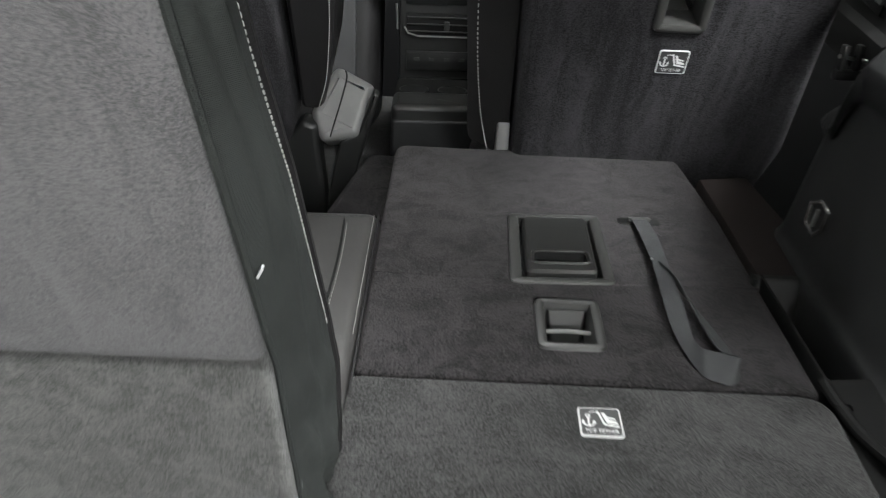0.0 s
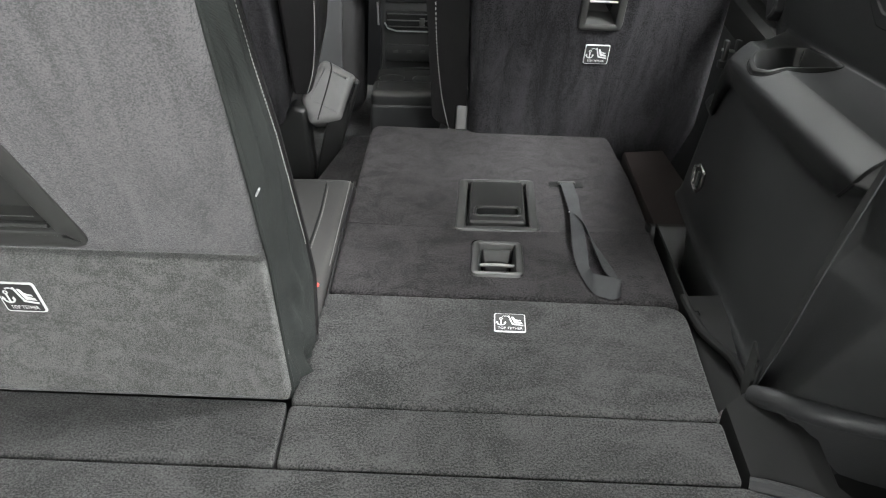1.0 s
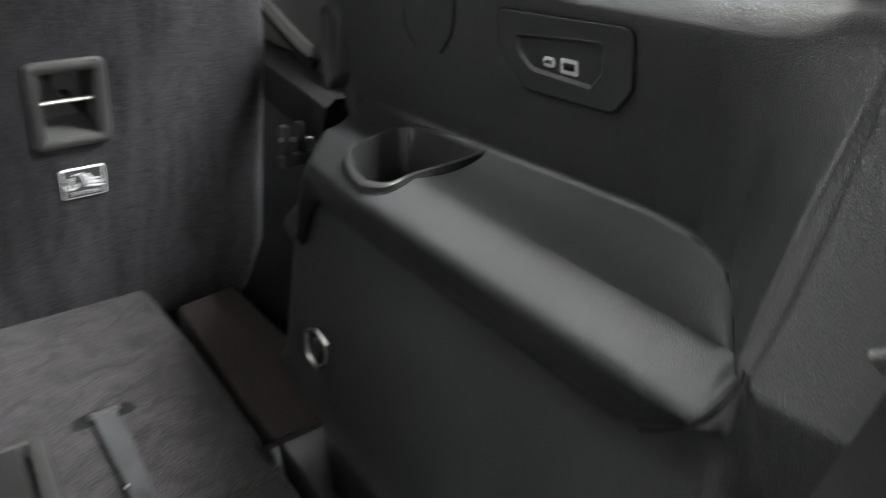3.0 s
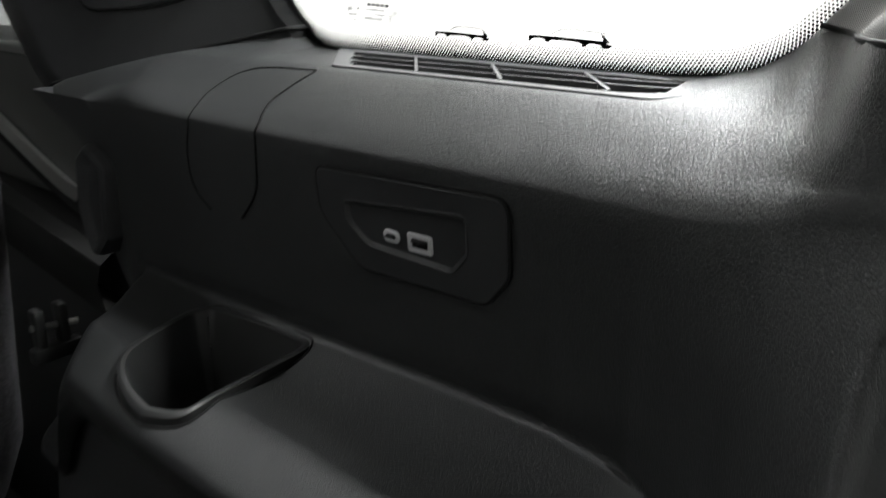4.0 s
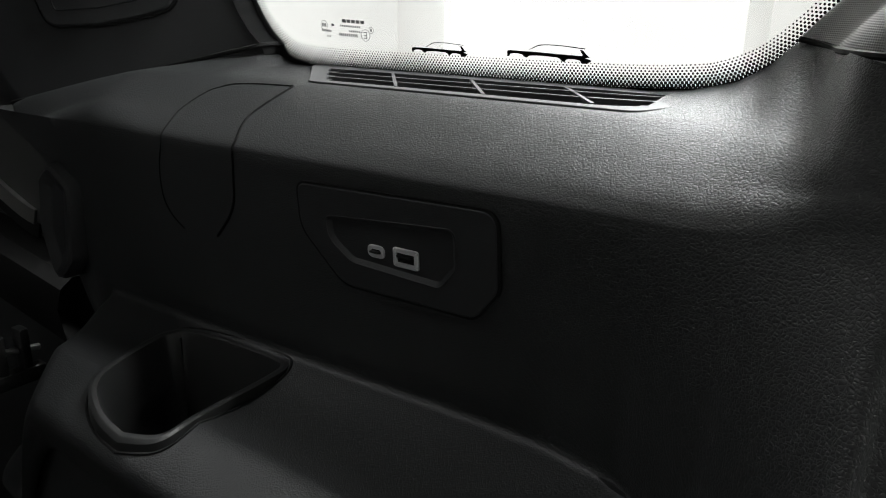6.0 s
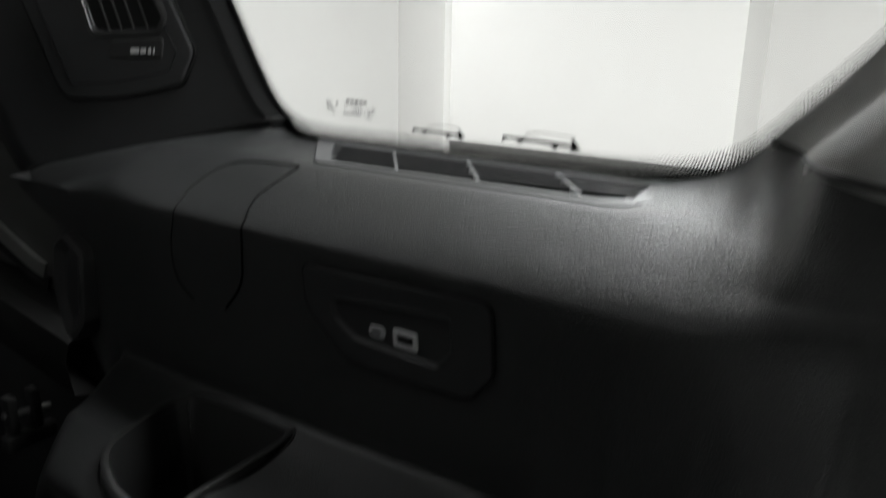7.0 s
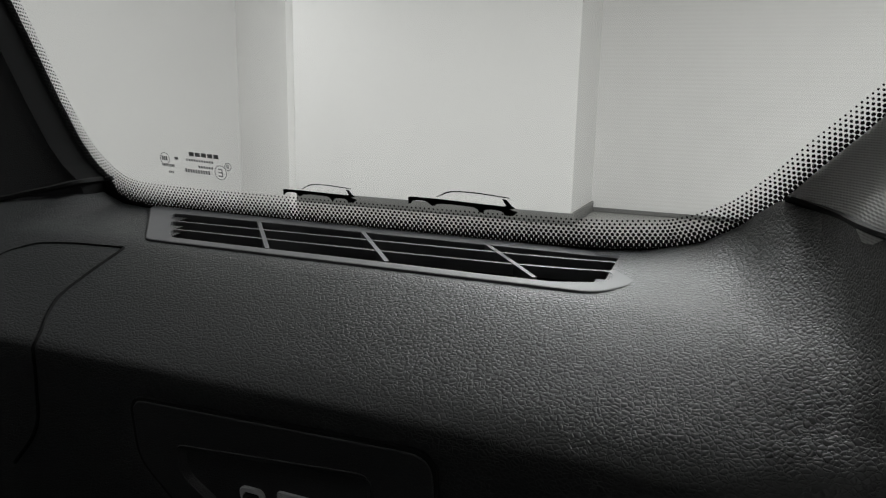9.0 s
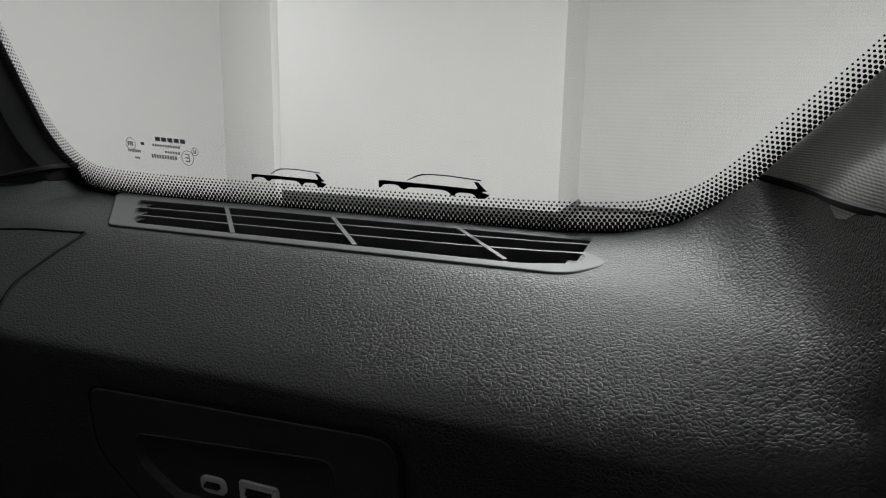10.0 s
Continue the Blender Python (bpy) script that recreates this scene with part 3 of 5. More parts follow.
# pull strap
strap = thing("pull_strap", "grey woven pull strap lying on the folded seat", "strap")
run = [((0.3095, 1.012, 0.005), (0.0115, 0.000, 0.000)), ((0.3080, 0.945, 0.009), (0.0112, 0.000, 0.001)), ((0.3047, 0.888, 0.011), (0.0088, 0.001, 0.003)),
       ((0.3029, 0.864, 0.011), (0.0098, 0.000, 0.001)), ((0.2955, 0.796, 0.013), (0.0104, 0.001, 0.002)), ((0.2903, 0.742, 0.013), (0.0106, 0.001, 0.002)),
       ((0.2885, 0.706, 0.012), (0.0085, 0.004, 0.003)), ((0.2905, 0.680, 0.010), (0.0045, 0.010, 0.006)), ((0.2965, 0.6555, 0.0105), (0.0010, 0.0135, 0.009)),
       ((0.3120, 0.6475, 0.0105), (0.0050, 0.0130, 0.009)), ((0.3250, 0.6415, 0.0105), (0.0075, 0.0120, 0.009)), ((0.3318, 0.6500, 0.010), (0.0010, 0.0110, 0.007)),
       ((0.3255, 0.6780, 0.011), (-0.0085, 0.002, 0.003)), ((0.3170, 0.752, 0.013), (-0.0060, 0.000, 0.005)), ((0.3110, 0.820, 0.013), (-0.0015, 0.000, 0.007)), ((0.3055, 0.872, 0.010), (-0.004, 0.000, 0.004))]
part("webbing", ribbon(smooth_path([q for q, _ in run], 4), smooth_path([q for _, q in run], 4), 0.0014), WEBBING, strap)
part("slot_plate", slab(rounded([(0.277, 1.005), (0.341, 1.004), (0.341, 1.026), (0.278, 1.027)], 0.009), -0.002, 0.0014, 0.001, on_z(0)), BLACK, strap)
part("slot_edge", box((0.294, 1.012, 0.001), (0.326, 1.018, 0.0075), 0.002), GREY_PLASTIC, strap)
part("stitch_end", box((0.2925, 0.879, 0.011), (0.2955, 0.882, 0.0135), 0.001), STITCH, strap)

# ---- upright third-row seat ----
up_seat = thing("upright_seat", "upright third-row seat with a velour back toned as lit, and leather cushion", "car seat")
part("hinge_board", slab(rounded([skew(-0.60, 0.306), skew(-0.093, 0.306), skew(-0.095, 0.404), skew(-0.60, 0.404)], 0.006), -0.03, 0.0, 0.004, on_z(0)), CARPET_FLAP, up_seat)
LOW = [(-0.56, 0.0), (-0.091, 0.0), (-0.104, 0.184), (-0.56, 0.184)]
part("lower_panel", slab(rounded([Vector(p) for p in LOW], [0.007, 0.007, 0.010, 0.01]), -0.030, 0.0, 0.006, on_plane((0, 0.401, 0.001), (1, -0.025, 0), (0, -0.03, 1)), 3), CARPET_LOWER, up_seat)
# the back leans towards the tailgate as it rises
LEAN_Y = -0.46
bk = on_plane((0, 0.392, 0.190), (1, -0.025, 0), (0, LEAN_Y, 1))
BACK = rounded([(-0.56, 0.000), (-0.1035, 0.000), (-0.101, 0.30), (-0.106, 0.56), (-0.15, 0.66), (-0.52, 0.66), (-0.56, 0.60)], [0.011, 0.012, 0.2, 0.1, 0.08, 0.08, 0.05])
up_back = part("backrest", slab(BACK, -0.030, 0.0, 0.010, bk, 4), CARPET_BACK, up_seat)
U_HANDLE = rounded([(-0.42, 0.012), (-0.262, 0.012), (-0.296, 0.165), (-0.386, 0.165)], 0.022)
cut(up_back, [rings([(inset(U_HANDLE, 0.006), -0.06), (inset(U_HANDLE, 0.006), 0.04)], bk)])
ub = part("handle_bezel", dish(U_HANDLE, 0.026, 0.003, 0.028, bk), GREY_PLASTIC, up_seat)
U_LEV = rounded([(-0.392, 0.046), (-0.290, 0.046), (-0.310, 0.150), (-0.372, 0.150)], 0.008)
ulev = part("lever", rings([(U_LEV, -0.016), (U_LEV, 0.001), (inset(U_LEV, 0.003), 0.005)], bk), PLASTIC, ub)
U_SLOT = rounded([(-0.382, 0.053), (-0.302, 0.053), (-0.304, 0.062), (-0.380, 0.062)], 0.003)
U_DIP = rounded([(-0.376, 0.066), (-0.310, 0.066), (-0.318, 0.090), (-0.368, 0.090)], 0.010)
cut(ulev, [rings([(U_SLOT, -0.005), (U_SLOT, 0.03)], bk), rings([(inset(U_DIP, 0.006), 0.0005), (U_DIP, 0.012)], bk)])
part("lever_lip", tube([bk(x, 0.049, 0.003) for x in np.linspace(-0.384, -0.296, 8)], 0.0028, 8), LEVER, ub)
part("slot_rim", tube([bk(x, 0.0645, 0.0046) for x in np.linspace(-0.380, -0.303, 8)], 0.0008, 6), GREY_PLASTIC, ub)
part("bezel_edge", tube([bk(x, 0.0335, -0.001) for x in np.linspace(-0.392, -0.288, 8)], 0.0042, 10), LEVER, ub, "rounded glossy edge inside the bezel")
tether_label(up_seat, on_plane((-0.3755, 0.405, 0.116), (1, -0.025, 0), (-0.25, -0.03, 1)), 0.042, 0.037)

# side cover of ribbed cloth: from the velour's edge forward to a stitched edge
rows, stitch, piping = [], [], []
SIDE_BACK = [(-0.05, 0.426, -0.092), (0.0, 0.422, -0.092), (0.184, 0.412, -0.102), (0.195, 0.402, -0.1015), (0.30, 0.352, -0.100), (0.75, 0.148, -0.105)]
SIDE_FRONT = [(-0.05, 0.470, -0.080), (0.0, 0.520, -0.078), (0.08, 0.538, -0.080), (0.144, 0.529, -0.086), (0.245, 0.474, -0.088), (0.311, 0.432, -0.088), (0.404, 0.364, -0.089), (0.60, 0.240, -0.092), (0.75, 0.160, -0.10)]
for i in range(61):
    z = -0.05 + 0.80 * i / 60
    (yb, xb), (yf, xf) = lerp_table(SIDE_BACK, z), lerp_table(SIDE_FRONT, z)
    loose = 1 - step01(-0.02, 0.22, z)
    row = []
    for j in range(17):
        q = j / 16
        bulge = 0.007 * math.sin(math.pi * q) + 0.0022 * math.sin(q * 17 + 2.5 * math.sin(z * 14)) * math.sin(math.pi * q)
        crumple = loose * (0.006 * math.sin(z * 95 + q * 6) + 0.006 * math.sin(q * 21 + z * 40)) * math.sin(math.pi * min(1, q + 0.05))
        row.append(Vector((xb + (xf - xb) * q + bulge + crumple, yb + (yf - yb) * q, z + 0.012 * loose * math.sin(q * 9))))
    rows.append(row)
    piping.append(row[0] + Vector((0.0012, -0.001, 0)))
    stitch.append(row[-1] + Vector((0.0016, -0.006, 0)))
part("side_cover", loft(rows), SIDE_CLOTH, up_seat, "ribbed black cloth side of the seat back", 60)
part("piping", tube(piping, 0.0024), SIDE_CLOTH, up_seat)
part("front_edge", tube([p + Vector((-0.004, 0.010, 0)) for p in stitch], 0.006, 8), LEATHER, up_seat)
bm = bmesh.new()
fine = smooth_path(stitch[14:], 6)
for a, b in zip(fine[::2], fine[1::2]):
    add_tube(bm, [a, b], 0.0007, 5)
part("stitching", bm, STITCH, up_seat, "pale stitched seam")
part("cloth_tag", box((-0.0008, -0.0018, -0.0045), (0.0008, 0.0018, 0.0045), 0, 2, pose(-0.0955, 0.370, 0.276, 20, 25, 10)), PORT_GREY, up_seat, "small white tag")

def pad(x0, x1, y0, y1, z0, z1, r, edge=0.02, tilt=0.0):
    pl = lambda x, y, h: Vector((x, y, z0 + h + tilt * (y - y0)))
    return slab(rounded([(x0, y0), (x1, y0), (x1, y1), (x0, y1)], r), 0, z1 - z0, edge, pl, 5)


part("cushion", pad(-0.52, -0.072, 0.56, 1.022, -0.16, 0.004, 0.03, 0.022), LEATHER_GREY, up_seat, "brown-grey leather cushion with a stitched seam")
bm = bmesh.new()
for off in (0.0, 0.0045):
    pts = smooth_path([(-0.128 + off, 0.60, 0.004), (-0.124 + off, 0.70, 0.0045), (-0.121 + off, 0.85, 0.0045), (-0.124 + off, 0.96, 0.0045), (-0.128 + off, 1.010, 0.0)], 40)
    if off:
        for a, b in zip(pts[::2], pts[1::2]):
            add_tube(bm, [a, b], 0.0006, 4)
    else:
        part("seam", tube(pts, 0.0018), BLACK, up_seat)
part("stitching", bm, STITCH, up_seat, "pale stitched seam")
welt = [(-0.0775, y, 0.0005) for y in np.linspace(0.60, 1.006, 40)]
part("welt", tube(welt, 0.0020), LEATHER, up_seat)
bm = bmesh.new()
for y in np.arange(0.70, 1.0, 0.0042):
    add_tube(bm, [(-0.0835, y, 0.0046), (-0.0835, y + 0.0026, 0.0046)], 0.0006, 4)
part("stitching", bm, STITCH, up_seat, "pale stitched seam")
buckle = thing("belt_buckle", "black seat belt buckle with a red button beside the cushion", "belt buckle")
part("body", box((-0.120, 0.600, -0.10), (-0.084, 0.650, 0.002), 0.006), PLASTIC, buckle)
part("button", box((-0.113, 0.640, -0.004), (-0.091, 0.653, 0.005), 0.003), RED, buckle, "red release button")
part("stalk", box((-0.113, 0.560, -0.20), (-0.091, 0.625, -0.06), 0.006), PLASTIC, buckle)

# ---- second-row seats ----
def second_row(name, x0, x1, label, tilt_y=1.285):
    seat = thing(name, label, "car seat", group="second-row seats")
    pl = on_plane((0, tilt_y, -0.02), (1, -0.03, 0), (0, -0.34, 1))
    o = rounded([(x0, -0.03), (x1 + 0.03, -0.06), (x1 + 0.055, 0.05), (x1 + 0.040, 0.38), (x1, 0.70), (x0 + 0.05, 0.70), (x0 - 0.012, 0.38)], [0.03, 0.03, 0.06, 0.2, 0.08, 0.08, 0.2])
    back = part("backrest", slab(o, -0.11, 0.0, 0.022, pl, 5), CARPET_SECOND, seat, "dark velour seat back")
    return seat, pl, back


seat2, p2, back2 = second_row("second_row_seat", 0.140, 0.560, "second-row seat with a dark velour back and leather bolster")
part("bolster", rings([(rounded([(0.060, 0.02 + k * 0.001), (0.134, -0.02), (0.120, 0.70), (0.030, 0.70), (0.044, 0.30)], [0.03, 0.02, 0.05, 0.05, 0.3]), -0.16 + k * 0.03) for k in range(5)], p2), LEATHER, seat2, "black leather side bolster")
bm = bmesh.new()
pts = smooth_path([p2(0.098, 0.00, -0.030), p2(0.078, 0.10, -0.030), p2(0.064, 0.25, -0.030), p2(0.060, 0.45, -0.030)], 40)
for a, b in zip(pts[::2], pts[1::2]):
    add_tube(bm, [a, b], 0.0011, 4)
part("stitching", bm, STITCH, seat2, "pale stitched seam")
S_LATCH = rounded([(0.328, 0.277), (0.412, 0.277), (0.412, 0.387), (0.328, 0.387)], 0.014)
cut(back2, [rings([(inset(S_LATCH, 0.004), -0.06), (inset(S_LATCH, 0.004), 0.04)], p2)])
l2 = part("anchor_bezel", dish(S_LATCH, 0.016, 0.005, 0.034, p2, 0.003, 0.005), GREY_PLASTIC, seat2)
part("anchor_bar", tube([p2(0.342, 0.332, -0.008), p2(0.40, 0.332, -0.008)], 0.0028, 8), SATIN, l2, "bright steel anchor bar")
part("latch", rings([(rounded([(0.352, 0.340), (0.390, 0.340), (0.384, 0.374), (0.358, 0.374)], 0.008), -0.034), (rounded([(0.356, 0.344), (0.386, 0.344), (0.382, 0.370), (0.360, 0.370)], 0.008), -0.012)], p2), GREY_PLASTIC, l2)
tether_label(seat2, on_plane(p2(0.351, 0.205, 0.001), (1, -0.03, 0), (0, -0.34, 1)), 0.047, 0.042)
part("hinge_cover", box((0.112, 1.296, -0.10), (0.136, 1.34, 0.052), 0.006), LEATHER_PALE, seat2, "pale grey plastic hinge cover")
part("cushion", pad(0.08, 0.56, 1.33, 1.86, -0.24, -0.08, 0.06, 0.03), LEATHER, seat2)

seat3, p3, back3 = second_row("second_row_seat", -0.62, -0.322, "second-row seat with a dark back and grey leather cushion", 1.43)
part("bolster", rings([(inset(rounded([(-0.258, 0.045), (-0.216, 0.045), (-0.186, 0.165), (-0.170, 0.30), (-0.165, 0.70), (-0.262, 0.70), (-0.264, 0.30)], [0.014, 0.02, 0.2, 0.3, 0.03, 0.03, 0.3]), w), h) for w, h in ((0.0, -0.12), (0.0, -0.012), (0.004, 0.0), (0.010, 0.004))], p3), LEATHER, seat3, "black leather side bolster")
bm = bmesh.new()
pts = smooth_path([p3(-0.222, 0.055, 0.004), p3(-0.203, 0.12, 0.005), p3(-0.190, 0.22, 0.005), p3(-0.184, 0.32, 0.005), p3(-0.180, 0.50, 0.005)], 40)
for a, b in zip(pts[::2], pts[1::2]):
    add_tube(bm, [a, b], 0.0011, 4)
part("stitching", bm, STITCH, seat3, "pale stitched seam")
# the cushion's grey edge, and the plastic covers of the hinge
cpl = on_plane((0, 1.50, 0), (1, 0, 0), (0, 0.45, 0.893))
CUSH = rounded([(-0.254, -0.008), (-0.204, 0.090), (-0.124, 0.050), (-0.152, -0.056), (-0.232, -0.070)], [0.02, 0.02, 0.014, 0.02, 0.02])
part("cushion", slab(CUSH, -0.08, 0.0, 0.018, cpl, 6), LEATHER_PALE, seat3, "pale grey leather cushion edge")
part("seam", tube(smooth_path([cpl(-0.184, 0.078, -0.002), cpl(-0.181, 0.062, 0.0008), cpl(-0.190, 0.02, 0.0008), cpl(-0.204, -0.03, 0.0008), cpl(-0.212, -0.058, -0.002)], 5), 0.0018), LEATHER, seat3)
part("hinge_cover", slab(rounded([(-0.345, -0.24), (-0.222, -0.24), (-0.226, -0.19), (-0.238, -0.030), (-0.268, -0.018), (-0.325, -0.085)], [0.02, 0.02, 0.1, 0.012, 0.014, 0.03]), -0.05, 0.0, 0.012, on_plane((0, 1.475, 0), (1, 0, 0), (0, 0, 1)), 4), PLASTIC, seat3, "black plastic hinge cover")
part("side_shield", slab(rounded([(-0.232, -0.24), (-0.185, -0.22), (-0.112, 0.032), (-0.124, 0.042), (-0.156, -0.050), (-0.192, -0.062), (-0.210, -0.13)], [0.015, 0.03, 0.008, 0.008, 0.03, 0.02, 0.02]), -0.03, 0.0, 0.006, on_plane((0, 1.485, 0), (1, 0, 0), (0, 0, 1)), 3), PLASTIC, seat3)

# ---- centre console and front seats ----
solo("footwell_step", slab(rounded([(-0.24, 1.06), (0.30, 1.06), (0.30, 1.58), (-0.15, 1.58)], 0.03), -0.25, -0.125, 0.02, on_z(0)), CARPET_FOLD, "dark carpeted step in front of the folded seat", "car floor", "structure")
console = thing("centre_console", "black centre console with cup holders and rear air vents", "console")
part("armrest_box", slab(rounded([(-0.095, 1.595), (0.086, 1.595), (0.086, 1.700), (-0.095, 1.700)], 0.016), -0.30, -0.018, 0.014, on_z(0), 5), PLASTIC, console)
part("box_front", slab(rounded([(-0.099, -0.20), (0.090, -0.20), (0.086, -0.050), (-0.095, -0.050)], 0.012), -0.01, 0.0, 0.008, on_plane((0, 1.592, 0), (1, 0, 0), (0, 0, 1)), 3), TRIM_FINE, console)
part("cup_tray", slab(rounded([(-0.095, 1.702), (0.086, 1.702), (0.086, 1.86), (-0.095, 1.86)], 0.012), -0.30, -0.034, 0.008, on_z(0), 3), TRAY, console)
for cx in (-0.050, 0.040):
    hole = [Vector((cx + 0.034 * math.cos(a), 1.760 + 0.034 * math.sin(a))) for a in np.linspace(0, 2 * math.pi, 24, endpoint=False)]
    # Flat black disc paints the shade of a cup well; the tray stays solid.
    part("cup_shade", rings([(hole, -0.0345), (hole, -0.0325)], on_z(0)), BLACK, console)
    part("cup_rim", tube([Vector((q.x, q.y, -0.0325)) for q in hole + hole[:1]], 0.0012), PLASTIC, console)
part("rear_panel", box((-0.100, 2.02, -0.36), (0.135, 2.5, 0.235), 0.015), PLASTIC, console, "black rear panel with climate controls")
dy = 2.018
part("display", box((-0.082, dy - 0.004, 0.115), (0.118, dy, 0.185), 0.003), BLACK, console)
part("red_mark", box((-0.082, dy - 0.0055, 0.162), (-0.062, dy - 0.004, 0.166)), RED_GLOW, console, "small red temperature mark")
part("blue_mark", box((-0.082, dy - 0.0055, 0.150), (-0.060, dy - 0.004, 0.154)), BLUE_GLOW, console, "small blue temperature mark")
for z0 in (0.038,):
    part("vent_opening", box((-0.080, dy - 0.006, z0), (0.118, dy - 0.001, z0 + 0.055), 0.004), BLACK, console)
    for k in range(3):
        part("vent_slat", box((-0.078, dy - 0.010, z0 + 0.008 + k * 0.018), (0.116, dy - 0.005, z0 + 0.011 + k * 0.018), 0.001), GREY_PLASTIC, console)
    part("vent_knob", box((0.018, dy - 0.014, z0 + 0.012), (0.032, dy - 0.005, z0 + 0.036), 0.002), GREY_PLASTIC, console)
    part("vent_trim", tube([(-0.085, dy - 0.006, z0 + 0.02), (-0.075, dy - 0.008, z0 + 0.004), (-0.05, dy - 0.008, z0 - 0.003), (0.118, dy - 0.008, z0 - 0.003)], 0.0022), SATIN, console, "bright vent trim")
part("socket_strip", box((-0.080, dy - 0.005, -0.055), (0.118, dy - 0.001, -0.005), 0.003), PLASTIC, console)
for k in range(4):
    part("switch_mark", box((-0.06 + k * 0.04, dy - 0.0062, -0.030), (-0.045 + k * 0.04, dy - 0.0048, -0.022)), GREY_PLASTIC, console)
part("lower_bin", box((-0.080, dy - 0.004, -0.14), (0.118, dy - 0.001, -0.075), 0.003), BLACK, console)
part("side_trim", tube([(-0.103, dy - 0.003, 0.05), (-0.106, dy - 0.004, 0.115)], 0.003), SATIN, console, "bright upright trim")
part("top_cap", slab(rounded([(-0.110, 1.98), (0.145, 1.98), (0.145, 2.5), (-0.110, 2.5)], 0.03), 0.215, 0.255, 0.018, on_z(0)), LEATHER_WHITE, console, "pale leather armrest top")
part("cap_seam", tube([(x, 1.979, 0.236) for x in np.linspace(-0.09, 0.125, 5)], 0.0025), BLACK, console)
for fx, w in ((-0.40, 0.24), (0.43, 0.25)):
    fs = thing("front_seat", "black leather front seat back", "car seat", group="front seats")
    fpl = on_plane((fx, 2.06, -0.25), (1, 0, 0), (0, 0.20, 1))
    part("backrest", slab(rounded([(-w, 0), (w, 0), (w + 0.01, 0.5), (w - 0.05, 0.85), (-w + 0.05, 0.85), (-w - 0.01, 0.5)], 0.07), -0.16, 0.0, 0.05, fpl, 5), LEATHER, fs)
    part("pocket", slab(rounded([(-w + 0.06, 0.10), (w - 0.06, 0.10), (w - 0.06, 0.42), (-w + 0.06, 0.42)], 0.03), -0.004, 0.008, 0.006, fpl, 3), TRIM_FINE, fs)

# ---- right-hand quarter trim ----
GLASS_X = 0.752
BASE = [(-0.05, 0.52), (0.30, 0.455), (0.42, 0.448), (0.65, 0.471), (0.84, 0.486), (1.08, 0.513), (1.2, 0.52)]
CREASE = [(-0.05, 0.50), (0.34, 0.495), (0.40, 0.494), (0.436, 0.498), (0.444, 0.510), (0.472, 0.552), (0.504, 0.593), (0.547, 0.622), (0.594, 0.632), (0.661, 0.633), (0.80, 0.630), (1.02, 0.630), (1.2, 0.63)]
LEDGE_LOW = [(-0.05, 0.255), (0.448, 0.255), (0.456, 0.251), (0.49, 0.236), (0.513, 0.227), (0.54, 0.224), (1.2, 0.224)]
NOSE = [(-0.05, 0.494), (0.45, 0.494), (0.80, 0.511), (1.0, 0.524), (1.2, 0.53)]
MIDWALL = [(-0.05, 0.56), (0.30, 0.590), (0.40, 0.602), (0.444, 0.607), (0.504, 0.613), (0.547, 0.617), (0.62, 0.620), (1.2, 0.622)]
TOP = [(-0.05, 0.615, 0.470), (0.21, 0.624, 0.484), (0.39, 0.630, 0.496), (0.45, 0.634, 0.504), (0.472, 0.640, 0.509), (0.483, 0.665, 0.510), (0.4905, 0.706, 0.5095), (0.497, 0.722, 0.5105), (0.512, 0.737, 0.513), (0.525, 0.752, 0.500), (0.545, 0.752, 0.487), (0.570, 0.752, 0.4805), (0.60, 0.752, 0.478), (0.86, 0.752, 0.476), (0.89, 0.752, 0.478), (0.910, 0.748, 0.488), (0.956, 0.722, 0.4795), (1.007, 0.702, 0.467), (1.06, 0.682, 0.4535), (1.114, 0.662, 0.440), (1.2, 0.65, 0.42)]


def bez(a, b, c, n):
    a, b, c = Vector(a), Vector(b), Vector(c)
    return [a * (1 - t) ** 2 + b * 2 * t * (1 - t) + c * t * t for t in (k / n for k in range(n + 1))]


def seam_y_at(z):
    return 0.434 - 0.325 * z


def ledge_height(u):
    """The ledge's top from its front edge (u = 0) to the wall (u = 1): slightly dished."""
    return 0.2905 - 0.0040 * math.sin(math.pi * u) + 0.0065 * u * u


FRONT_END = [(-0.2, 1.08), (0.25, 1.035), (0.30, 1.04), (0.345, 1.048), (0.385, 1.042), (0.40, 1.045), (0.412, 1.068), (0.444, 1.133), (0.48, 1.15)]


